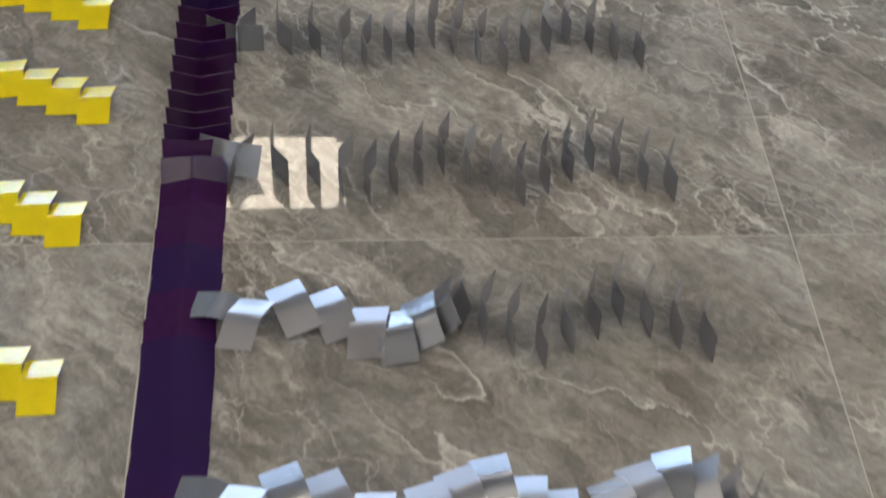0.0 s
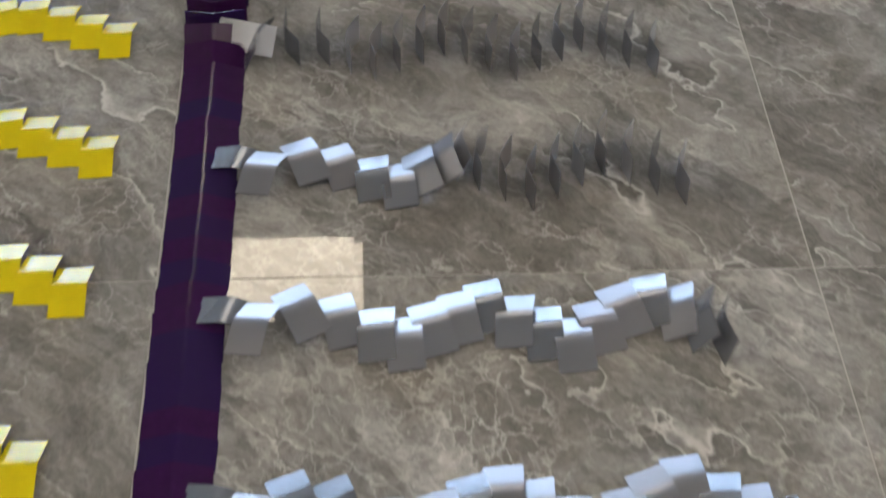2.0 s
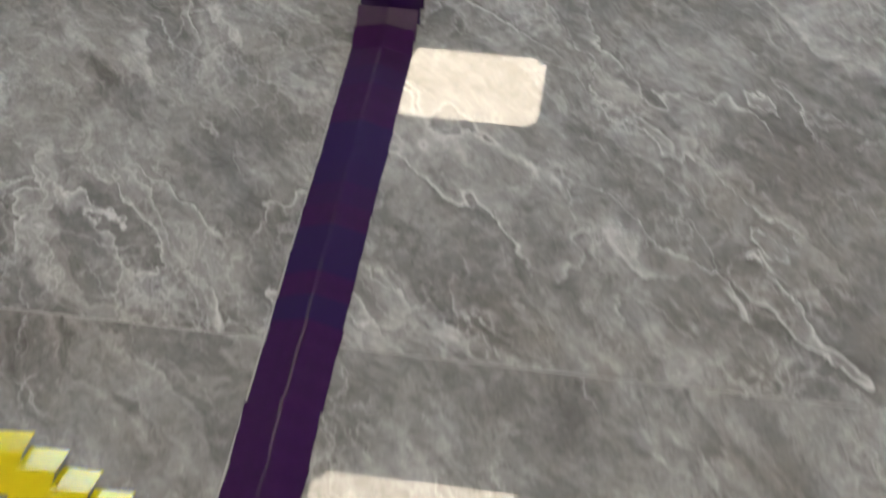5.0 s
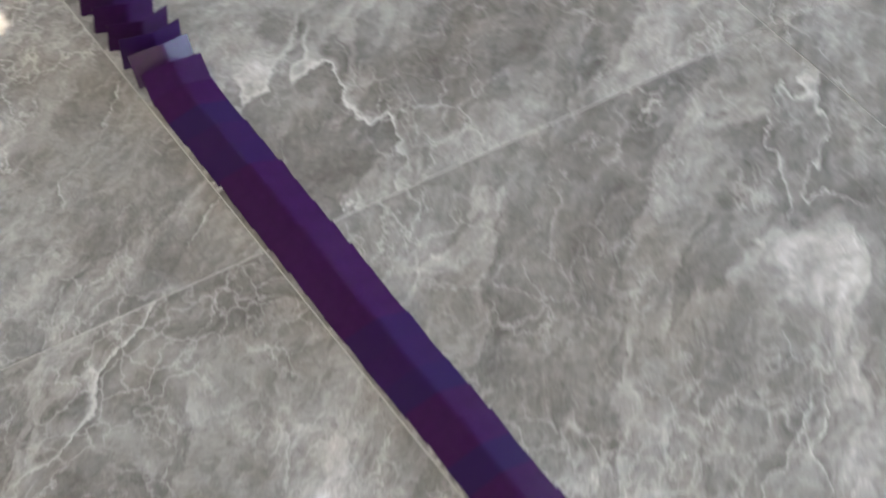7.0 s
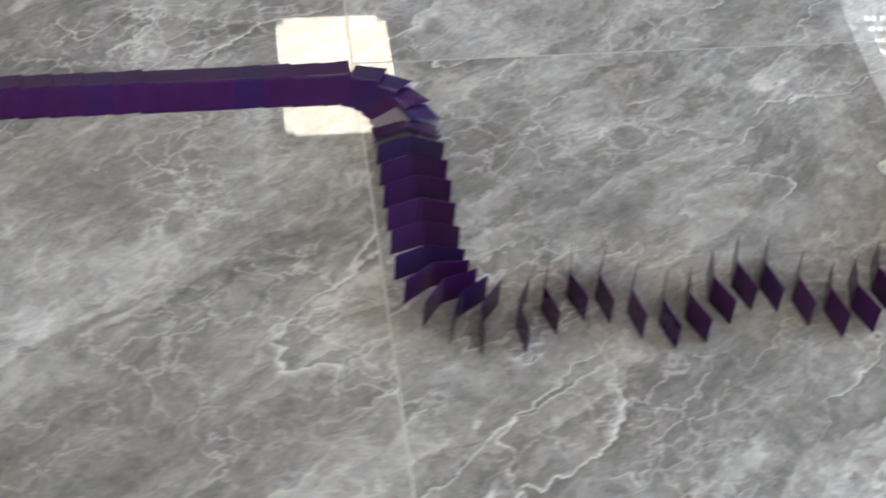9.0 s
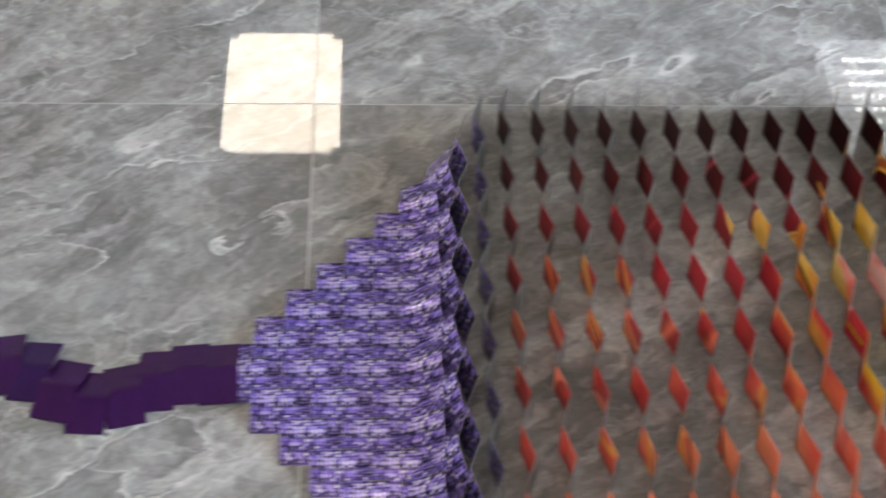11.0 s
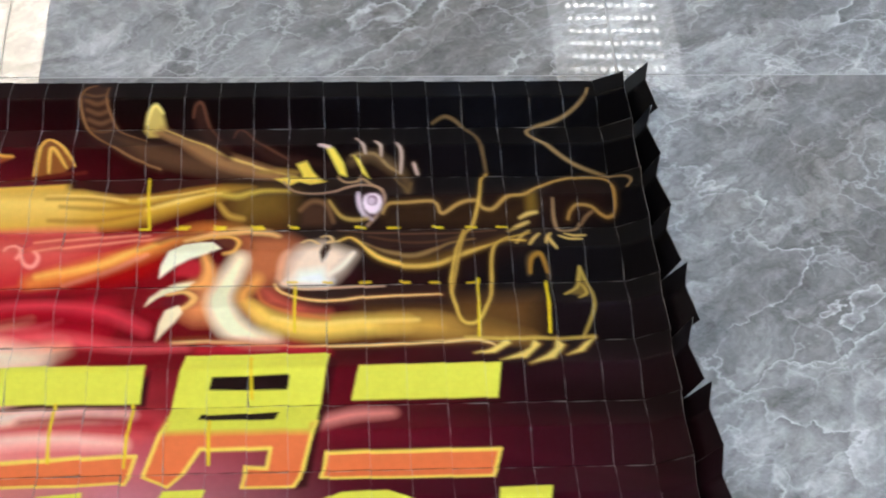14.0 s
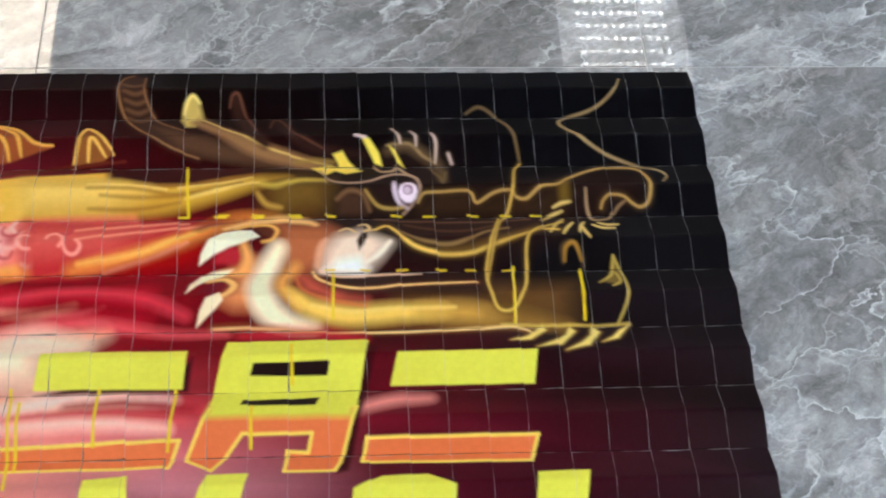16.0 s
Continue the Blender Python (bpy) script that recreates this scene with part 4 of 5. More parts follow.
    brush((214, 184, 84), 0.8, 0.9, ((82.9, 20.5), (84.9, 20.9), (87.5, 19.8), (90.5, 20)))
    brush((190, 150, 70), 0.6, 0.6, ((82.6, 22), (83.6, 23.4), (85.3, 23.9)))
    fill((70, 46, 34), 1, ((92.2, 22.8), (93.5, 21.9), (95, 22.3), (95.5, 24.8), (92.2, 24.8)))
    brush((132, 98, 66), 0.4, 0.7, ((92.1, 22.8), (93.5, 21.7), (95.2, 22.2), (95.9, 24.3)))
    fill((52, 34, 22), 1.5, ((101.8, 24), (104.6, 22.3), (107.9, 22.7), (108.9, 23.8), (112.7, 22.4), (115.3, 23.3), (118.9, 21.6), (121.2, 22.3), (119.2, 25), (101.8, 24.9)))
    fill((110, 86, 34), 1, ((119, 20.4), (120.3, 19.9), (120.2, 23.2), (119, 23.5)))
    brush((92, 72, 48), 1.5, 1.2, ((98.4, 14.9), (100.9, 14.1), (103.5, 15.8), (104.8, 17.4), (105, 20)))
    brush((156, 130, 88), 0.3, 0.4, ((98.4, 14.1), (101.2, 13.8), (102.9, 15.5), (104.3, 16.4)))
    brush((120, 98, 62), 0.3, 0.5, ((103.5, 17.2), (104.7, 19.3), (105, 20.5), (105.5, 18.2)))
    brush((84, 66, 44), 0.4, 0.9, ((99.2, 11.2), (99.9, 12.2), (100.2, 13.7)))
    brush((208, 184, 170), 0.32, 0.3, ((99.2, 11.2), (99.9, 12.2), (100.2, 13.7)))
    brush((84, 66, 44), 0.4, 0.9, ((101.5, 11.7), (102.1, 12.7), (102.1, 14.1)))
    brush((208, 184, 170), 0.32, 0.3, ((101.5, 11.7), (102.1, 12.7), (102.1, 14.1)))
    brush((84, 66, 44), 0.4, 0.9, ((104.1, 12.1), (104.6, 13.6), (104.3, 16.3)))
    brush((208, 184, 170), 0.32, 0.3, ((104.1, 12.1), (104.6, 13.6), (104.3, 16.3)))
    brush((84, 66, 44), 0.4, 0.9, ((106, 15.2), (106.3, 16.5)))
    brush((208, 184, 170), 0.32, 0.3, ((106, 15.2), (106.3, 16.5)))
    fill((235, 214, 92), 0.35, ((95.2, 12.3), (96.4, 13.1), (97.4, 15), (97.7, 16.8), (96.8, 16.4), (95.9, 14.1)))
    fill((235, 214, 92), 0.35, ((98.7, 14.1), (99.5, 14.8), (100.5, 17), (99.6, 16.2)))
    fill((235, 210, 90), 0.35, ((91.8, 15.1), (93, 14.7), (93.7, 16.1), (94.7, 17.2), (92.6, 17.5), (92.4, 16.3)))
    fill((235, 205, 92), 0.35, ((89.1, 17), (91.2, 16.7), (93.9, 17.1), (95.3, 17.6), (93.2, 18.3), (91.9, 17.6), (90.6, 18.7)))
    brush((216, 192, 190), 0.5, 0.35, ((94.7, 12.5), (95.8, 12.8)))
    brush((150, 120, 60), 0.5, 0.6, ((87.2, 16.1), (89.9, 15.9), (91.9, 16.1)))
    brush((178, 146, 122), 0.42, 0.35, ((90.2, 17.8), (91.2, 19.7), (93.2, 20.4), (95.9, 20.1), (97.9, 19), (99.7, 18.5), (101.5, 19.2), (102.1, 21.4), (101.3, 23.3), (100, 24.8)))
    brush((184, 152, 116), 0.42, 0.35, ((96.7, 16.9), (97.6, 17.9), (99, 17.7), (99.5, 17), (100.5, 18.3), (101.9, 19.6)))
    fill((120, 92, 106), 0.5, ((102, 21.9), (101.7, 22.9), (101, 23.6), (100.2, 23.5), (99.6, 22.9), (99.3, 21.9), (99.6, 20.9), (100.3, 20.2), (101.2, 20.2), (101.8, 20.9)))
    fill((238, 222, 234), 0.3, ((101.8, 21.9), (101.6, 22.8), (101, 23.3), (100.3, 23.3), (99.7, 22.7), (99.5, 21.9), (99.8, 21), (100.4, 20.5), (101.1, 20.5), (101.6, 21.1)))
    fill((150, 118, 140), 0.25, ((101.3, 21.6), (101.2, 22.1), (100.8, 22.3), (100.4, 22.3), (100.1, 22.1), (100, 21.6), (100.1, 21.2), (100.4, 20.9), (100.9, 20.9), (101.2, 21.2)))
    fill((206, 184, 202), 0.25, ((101, 21.7), (100.9, 22), (100.7, 22.2), (100.4, 22.2), (100.2, 22), (100.2, 21.7), (100.2, 21.5), (100.4, 21.3), (100.7, 21.3), (100.9, 21.5)))
    brush((210, 190, 204), 0.6, 0.35, ((99, 20.3), (99, 21.9), (99.5, 23.3), (100.5, 24)))
    brush((70, 52, 26), 0.2, 1.6, ((95.5, 21.7), (96.8, 23.6), (98.5, 24.1), (100.1, 23.9)))
    brush((192, 160, 86), 0.35, 0.4, ((95.5, 21.7), (96.8, 23.6), (98.5, 24.1), (100.1, 23.9)))
    brush((84, 60, 26), 0.2, 1.6, ((101.8, 23.3), (102.6, 22.1), (104.6, 22), (107.3, 21.9), (108.3, 22.2), (108.9, 23.4), (111, 22.2), (113.1, 21.8), (113.7, 22.7), (115, 22.9), (116.9, 21.3), (118.9, 21), (120.4, 19.8), (123, 18.2), (125.6, 17.4), (128.7, 17.5), (130, 18.7), (130.5, 20.9), (130, 23.3), (128.9, 24.1), (127.9, 23.6), (126.9, 22.7), (125.3, 22.5), (124.3, 23.3), (123.9, 24.3)))
    brush((196, 158, 90), 0.34, 0.35, ((101.8, 23.3), (102.6, 22.1), (104.6, 22), (107.3, 21.9), (108.3, 22.2), (108.9, 23.4), (111, 22.2), (113.1, 21.8), (113.7, 22.7), (115, 22.9), (116.9, 21.3), (118.9, 21), (120.4, 19.8), (123, 18.2), (125.6, 17.4), (128.7, 17.5), (130, 18.7), (130.5, 20.9), (130, 23.3), (128.9, 24.1), (127.9, 23.6), (126.9, 22.7), (125.3, 22.5), (124.3, 23.3), (123.9, 24.3)))
    brush((172, 142, 104), 0.35, 0.35, ((122.3, 21.7), (122.2, 24.4), (122.8, 26), (124.5, 25.9), (125.2, 25)))
    brush((150, 120, 86), 0.3, 0.35, ((125.5, 25), (126.2, 24), (127.1, 23.3)))
    brush((222, 192, 114), 0.42, 0.3, ((117.2, 28.5), (118, 27), (119, 25.9)))
    brush((222, 192, 114), 0.42, 0.3, ((118.7, 28.9), (119.3, 27.7), (120.1, 26.6)))
    brush((222, 192, 114), 0.42, 0.3, ((121.8, 29.6), (121.4, 28.4), (121.2, 27.4)))
    brush((222, 192, 114), 0.42, 0.3, ((120.7, 28.6), (121, 27.4), (121.5, 26.5)))
    brush((222, 192, 114), 0.42, 0.3, ((122.5, 27.1), (123.6, 27.8), (125, 27.9)))
    brush((222, 192, 114), 0.42, 0.3, ((123.2, 26.7), (124.4, 27.2), (125.6, 27)))
    brush((222, 192, 114), 0.42, 0.3, ((116.4, 26.2), (117.5, 25.3), (119.1, 24.6)))
    brush((222, 192, 114), 0.42, 0.3, ((118.1, 24.1), (119.1, 23.6), (120.2, 23.4)))
    # upper lip
    fill((46, 24, 22), 1.6, ((96.4, 25.8), (108.4, 25.7), (117.1, 25.9), (114.8, 28.8), (108, 30.8), (102.8, 30.9), (99.2, 29.8)))
    brush((128, 94, 36), 0.2, 1.6, ((96.4, 27.7), (97.7, 27), (98.7, 28), (99.9, 29.8), (101.5, 30.9), (104.1, 31.6), (107.3, 31.5), (110, 30.5), (113.4, 29.2), (116.2, 27.9), (118.2, 28)))
    brush((238, 198, 100), 0.5, 0.35, ((96.4, 27.7), (97.7, 27), (98.7, 28), (99.9, 29.8), (101.5, 30.9), (104.1, 31.6), (107.3, 31.5), (110, 30.5), (113.4, 29.2), (116.2, 27.9), (118.2, 28)))
    brush((112, 82, 36), 0.3, 2, ((104.1, 31.2), (108, 30.8), (112.1, 29.3), (115.9, 27.6)))
    brush((152, 122, 76), 0.35, 0.5, ((99.3, 28.1), (101.5, 29.8), (104.8, 30.4), (107.5, 29.6), (109.5, 28.3), (112.3, 27.5)))
    brush((96, 66, 42), 0.3, 0.6, ((100, 26.8), (102.9, 27.9), (106.9, 28.2), (111, 26.9)))
    brush((110, 80, 58), 0.25, 0.4, ((96.4, 25.5), (101.7, 26.2), (108.4, 26.3), (115.1, 25.8)))
    # cheek, mane and jaw
    fill((180, 104, 66), 3, ((85, 26.5), (90.5, 26.6), (91.8, 27.9), (91.1, 32.2), (88.6, 33.9), (85.1, 33)))
    fill((96, 66, 34), 4, ((98.7, 37), (107.6, 36.8), (118.6, 36.6), (118.1, 41.5), (107.3, 41.8), (98.5, 41.1)))
    fill((200, 92, 74), 2, ((87, 33.8), (88.6, 34.7), (90.5, 36.8), (94.8, 38.5), (91.1, 39), (87.9, 37.2)))
    fill((50, 28, 24), 2.5, ((90.1, 34.5), (96.2, 34.2), (109.1, 34.4), (108.8, 38.4), (98.6, 37.8), (93, 37.7)))
    fill((226, 142, 88), 2.5, ((80, 33.3), (82.2, 32.1), (82.9, 36.3), (81.8, 39.5), (79.9, 39.4), (78.6, 38.6), (79.9, 36.2)))
    brush((253, 236, 198), 3, 1.6, ((85, 30.8), (83.4, 33.8), (82.8, 36.7), (83.6, 39.5), (85.5, 41.2), (88.6, 42.1)))
    brush((236, 168, 90), 1.6, 1.4, ((87, 33), (85.5, 35.1), (85.6, 37.1), (87.3, 39.2)))
    brush((242, 200, 96), 2.2, 1.6, ((86.2, 37.3), (88.6, 39.6), (92.9, 40.5), (98.5, 40.3), (103.6, 40.1)))
    brush((206, 160, 74), 2, 2.2, ((101.1, 40.1), (106.1, 40.4), (109.3, 40.9)))
    brush((150, 112, 52), 1.6, 2.4, ((108.6, 40.7), (113, 41.4), (117.4, 42.5)))
    brush((214, 120, 70), 0.3, 0.6, ((87, 34.7), (87.6, 36.8), (89.8, 38.4), (94.8, 39.4)))
    brush((246, 214, 124), 0.3, 0.6, ((88.6, 39.3), (92.9, 40), (98.6, 39.8), (104.9, 39.7)))
    fill((240, 214, 188), 2.4, ((89.8, 33.5), (90.5, 30.9), (92.1, 28.8), (94.4, 28), (96, 28.9), (97.9, 30.2), (96.6, 31.9), (94.9, 33.6)))
    fill((255, 248, 236), 1.5, ((90.2, 33.6), (91.8, 32.2), (94.3, 31.9), (95.3, 33.2), (94.6, 34.1)))
    brush((250, 236, 216), 0.6, 0.5, ((95.1, 32.5), (96.6, 31.5), (98, 30)))
    brush((226, 164, 128), 0.6, 0.8, ((89.5, 32.9), (89.8, 30.9), (90.5, 29.6)))
    fill((60, 38, 26), 0.35, ((94.3, 31.1), (94.1, 29.9), (94.7, 28.5), (95.4, 28.1), (95.4, 29.3), (94.9, 30.3)))
    brush((226, 192, 134), 0.4, 0.3, ((92.1, 28), (93.1, 27.5), (94.1, 28.4)))
    brush((226, 192, 134), 0.4, 0.3, ((94.4, 26.9), (95.3, 26.6), (95.7, 27.5), (95.1, 28), (96.5, 27.7)))
    brush((127, 71, 37), 0.2, 1.6, ((89, 33.7), (89.3, 34.7), (90.5, 35.7), (93, 36.6), (96.1, 36.8), (99.3, 36.3), (103.8, 36), (107.7, 35.9)))
    brush((245, 202, 132), 0.5, 0.3, ((89, 33.7), (89.3, 34.7), (90.5, 35.7), (93, 36.6), (96.1, 36.8), (99.3, 36.3), (103.8, 36), (107.7, 35.9)))
    brush((236, 196, 162), 0.4, 0.35, ((89.8, 33.5), (91.7, 34.4), (94.9, 34.3), (98.8, 34.2), (101.3, 34.1)))
    brush((144, 93, 42), 0.2, 1.6, ((77.6, 41.9), (82.4, 41.9), (87.3, 42.4), (91.6, 42.7), (96, 42.7), (101, 42.6), (107.3, 42.3), (111.1, 42.1), (112.9, 42.6), (113.5, 43.5)))
    brush((246, 212, 142), 0.4, 0.3, ((77.6, 41.9), (82.4, 41.9), (87.3, 42.4), (91.6, 42.7), (96, 42.7), (101, 42.6), (107.3, 42.3), (111.1, 42.1), (112.9, 42.6), (113.5, 43.5)))
    brush((240, 190, 122), 1.1, 0.7, ((78.9, 27.3), (82.1, 26.1), (85.3, 25.6), (88.2, 25.9), (89.3, 26.5)))
    fill((176, 42, 52), 0.7, ((77.5, 32.4), (78, 31.1), (79.6, 30.5), (80.6, 30.8), (80.8, 32), (80, 32.7)))
    brush((236, 168, 96), 1.3, 0.9, ((81, 30.3), (81.4, 32), (80.7, 33.6), (78.6, 33.8)))
    fill((253, 240, 208), 0.3, ((75.9, 32.7), (76.1, 31.3), (77, 29.4), (78.6, 28.1), (80.5, 27.7), (82.1, 27.8), (82.9, 29), (81.3, 29.9), (79.3, 30.5), (77.7, 31.3)))
    fill((96, 48, 34), 0.4, ((82.4, 27.3), (83.7, 27.2), (84.5, 28), (84.1, 29.1), (83.3, 28.8)))
    brush((242, 184, 96), 0.5, 0.4, ((80, 27.4), (82.1, 26.7), (84, 26.7), (84.9, 27.8), (84.4, 29.5), (83.2, 29.9)))
    fill((112, 20, 34), 0.6, ((76.1, 36.9), (77, 35.5), (78.5, 35.2), (79.2, 36.2), (78.4, 37.4), (77.1, 37.8)))
    brush((240, 188, 114), 0.8, 0.4, ((76.8, 35.2), (78.8, 34.8), (79.9, 36), (79.3, 37.4), (78, 38.3)))
    fill((253, 234, 194), 0.3, ((74.5, 37.5), (74.9, 35.7), (76, 34.2), (77.8, 33.4), (79.8, 33.2), (78.5, 34.3), (76.9, 34.9), (75.7, 35.9)))
    fill((249, 224, 184), 0.3, ((75.8, 41.7), (76.1, 39.8), (76.8, 38.2), (78.3, 37.3), (78.7, 38.5), (77.8, 39.6), (76.8, 40.6)))
    # whiskers
    brush((112, 92, 62), 0.45, 0.35, ((108.9, 7.8), (110.6, 6.9), (112.4, 8.1), (114.2, 11.1), (114.8, 16.6)))
    brush((85, 61, 28), 0.15, 1.3, ((114.7, 16.7), (114, 17.8), (113.4, 21.6), (112.4, 24.9), (111.2, 26.5), (109.8, 32.2), (109, 35.7)))
    brush((222, 184, 92), 0.279, 0.3, ((114.7, 16.7), (114, 17.8), (113.4, 21.6), (112.4, 24.9), (111.2, 26.5), (109.8, 32.2), (109, 35.7)))
    brush((85, 61, 28), 0.15, 1.3, ((111.2, 25.6), (109.8, 30.4), (109, 35), (109.5, 39.2), (110.6, 40.2), (112, 39.5), (113.5, 36), (114.1, 30.4), (115.6, 27.9), (118.9, 26.4)))
    brush((224, 188, 92), 0.31, 0.3, ((111.2, 25.6), (109.8, 30.4), (109, 35), (109.5, 39.2), (110.6, 40.2), (112, 39.5), (113.5, 36), (114.1, 30.4), (115.6, 27.9), (118.9, 26.4)))
    brush((152, 128, 88), 0.45, 0.3, ((129.4, 1.9), (128.2, 4.7), (125.3, 7.2), (121.2, 8.7), (120.5, 10), (121.7, 11.7), (125.1, 14.9), (129.1, 16.9), (131.9, 17.9), (132.8, 19.3), (132.2, 20.5)))
    brush((84, 66, 44), 0.4, 0.6, ((118.2, 32.8), (118.3, 30.8), (119.5, 30.3), (120.5, 31.9), (120.5, 33.4)))
    fill((150, 112, 52), 1.0, ((110.8, 44.5), (113.2, 44.4), (115.1, 42.7), (114.6, 41.8), (113.8, 42.9), (112.8, 43.6)))
    fill((236, 214, 122), 0.35, ((110.8, 44.5), (113.1, 44.4), (115.1, 42.8), (114.6, 41.9), (113.8, 42.9), (112.8, 43.7)))
    fill((150, 112, 52), 1.0, ((113.6, 45.7), (116.5, 45.4), (118.4, 43.1), (117.8, 42), (117.2, 43.6), (115.8, 44.7)))
    fill((236, 214, 122), 0.35, ((113.6, 45.8), (116.5, 45.4), (118.4, 43.1), (117.8, 42.1), (117.2, 43.6), (115.8, 44.7)))
    fill((150, 112, 52), 1.0, ((116.8, 46.4), (119.6, 45.7), (121.2, 43.2), (120.4, 42.1), (119.9, 43.9), (118.8, 45)))
    fill((236, 214, 122), 0.35, ((116.8, 46.4), (119.6, 45.7), (121.1, 43.2), (120.4, 42.1), (119.9, 44), (118.8, 45.1)))
    fill((150, 112, 52), 1.0, ((121.1, 45), (123.1, 44.4), (124.7, 42), (123.4, 42.9), (122.5, 44)))
    fill((236, 214, 122), 0.35, ((121.1, 45), (123, 44.4), (124.7, 42), (123.4, 42.9), (122.5, 44)))
    brush((210, 180, 90), 0.35, 0.4, ((110, 41.8), (112.6, 41.9), (114.5, 42.1), (117.8, 42), (120.4, 42.2), (124.7, 41.9)))
    fill((112, 92, 42), 0.6, ((124.2, 32.1), (125, 34.5), (124.4, 36.7), (122.2, 36), (123.3, 35)))
    brush((196, 170, 86), 0.3, 0.35, ((124.2, 32.1), (125.1, 35.2), (125, 38.6), (123.4, 42)))
    brush((196, 170, 86), 0.3, 0.35, ((124.2, 32.1), (123.6, 34.7), (122, 36.2)))
    brush((196, 170, 86), 0.3, 0.35, ((124.2, 34.3), (124.5, 36), (123.5, 36.9)))
    brush((120, 8, 22), 2, 2.4, ((53.8, 35.1), (61.3, 35.6), (70, 34.9), (74.4, 34.5)))
    brush((222, 66, 80), 1.2, 1.8, ((54.1, 38.3), (60.7, 37), (68.2, 37.7), (74.5, 40.3)))
    brush((128, 8, 22), 1.6, 2.0, ((54.3, 40.3), (62.1, 39.1), (70.2, 40)))
    brush((230, 90, 96), 1, 1.6, ((54.4, 42.3), (62.8, 41), (72.7, 42.6), (78.9, 42.7)))
    brush((200, 40, 56), 1.4, 2.2, ((93.9, 43.8), (88.9, 42.9), (80.8, 42.9)))
    brush((160, 120, 50), 0.5, 0.3, ((118.4, 32.6), (118.7, 30.9), (119.8, 30.4), (120.4, 32.6)))
    brush((150, 100, 40), 0.3, 0.7, ((64.1, 22.1), (69.5, 22.4), (75.3, 21.9), (80.7, 20.2)))
    brush((150, 100, 40), 0.3, 0.7, ((62.5, 21.1), (67.9, 21.2), (72.6, 22), (77.2, 21.5)))
    brush((150, 100, 40), 0.3, 0.7, ((62.8, 23.8), (68.5, 23.9), (73.4, 23.1)))
    brush((246, 214, 124), 0.3, 0.6, ((62.5, 20.3), (67.1, 20.5), (71.8, 21.4)))
    brush((246, 214, 124), 0.3, 0.6, ((73.3, 21.2), (78, 20.4), (81.9, 19.1)))
    brush((246, 214, 124), 0.3, 0.6, ((74.2, 22.6), (78.8, 21.3), (82.7, 20.2)))
    brush((196, 66, 76), 0.35, 0.5, ((55, 27.3), (54.8, 28.1), (54.1, 28.4), (53.4, 28), (53.1, 27.2), (53.3, 26.4)))
    brush((250, 176, 160), 0.35, 0.5, ((56.4, 30.4), (55.7, 30.4), (55.1, 29.8), (55, 29), (55.4, 28.3), (56.2, 28.3)))
    brush((196, 66, 76), 0.35, 0.5, ((56.9, 27.7), (56.4, 26.9), (56.5, 26.1), (57.2, 25.7), (57.9, 25.9), (58.3, 26.7)))
    brush((250, 176, 160), 0.35, 0.5, ((58.3, 29), (58.6, 28.3), (59.4, 28.1), (60, 28.6), (60.2, 29.5), (59.8, 30.2)))
    brush((196, 66, 76), 0.35, 0.5, ((59.8, 26), (60.6, 26.1), (61.1, 26.8), (61.1, 27.6), (60.5, 28.2), (59.8, 28)))
    brush((250, 176, 160), 0.35, 0.5, ((61.8, 29.3), (62.2, 30.1), (61.9, 30.9), (61.3, 31.2), (60.6, 30.8), (60.3, 30)))
    brush((196, 66, 76), 0.35, 0.5, ((54.6, 30.8), (54.2, 31.5), (53.4, 31.5), (52.9, 30.9), (52.8, 30), (53.2, 29.4)))
    brush((255, 214, 204), 2.2, 2.2, ((55.4, 53.2), (62.9, 51.4), (73, 51.9)))
    brush((206, 80, 84), 1.2, 1.6, ((57.3, 54.5), (66, 54), (74.8, 55.1)))
    brush((255, 196, 180), 1.4, 1.6, ((55.7, 55.7), (64.3, 55.2), (73.1, 56)))
    brush((255, 222, 196), 3, 3, ((54.6, 44), (58.2, 43.4), (63.1, 44.6)))
    brush((150, 20, 34), 1.4, 1.8, ((62.4, 52.6), (68.9, 52.3), (75.4, 53.2)))
    brush((240, 150, 140), 1.4, 2, ((92.2, 54.1), (96.5, 52.5), (100.9, 52.1)))
    # dark gaps beside the letters, then the letters
    fill((60, 12, 18), 0.5, ((75, 47.3), (75.6, 46.6), (75.1, 50.5), (58.7, 50.7)))
    fill((60, 12, 18), 0.6, ((94.8, 44.6), (95.6, 45.4), (91.9, 61.5), (90.7, 61.9)))
    fill((222, 220, 86), 0.12, ((59.1, 45.6), (75, 45.6), (74.5, 50.2), (58.6, 50.1)))
    fill((222, 118, 72), 0.12, ((53.6, 57.9), (74.4, 57.2), (73.3, 60.5), (53.9, 60.7)))
    brush((236, 206, 96), 0.42, 0.12, ((53.6, 57.9), (74.4, 57.2)))
    brush((236, 206, 96), 0.42, 0.12, ((74.4, 57.2), (73.3, 60.5)))
    brush((236, 206, 96), 0.42, 0.12, ((73.3, 60.5), (53.9, 60.7)))
    brush((236, 206, 96), 0.42, 0.12, ((53.9, 60.7), (53.6, 57.9)))
    fill((222, 220, 86), 0.12, ((79.2, 44), (94.8, 44), (93.1, 53.1), (77.5, 52.9)))
    fill((34, 16, 18), 0.12, ((82.1, 47.4), (90.4, 47.3), (90, 49), (81.8, 48.8)))
    fill((34, 16, 18), 0.12, ((81, 52), (89.2, 51.8), (88.7, 53), (80.7, 52.8)))
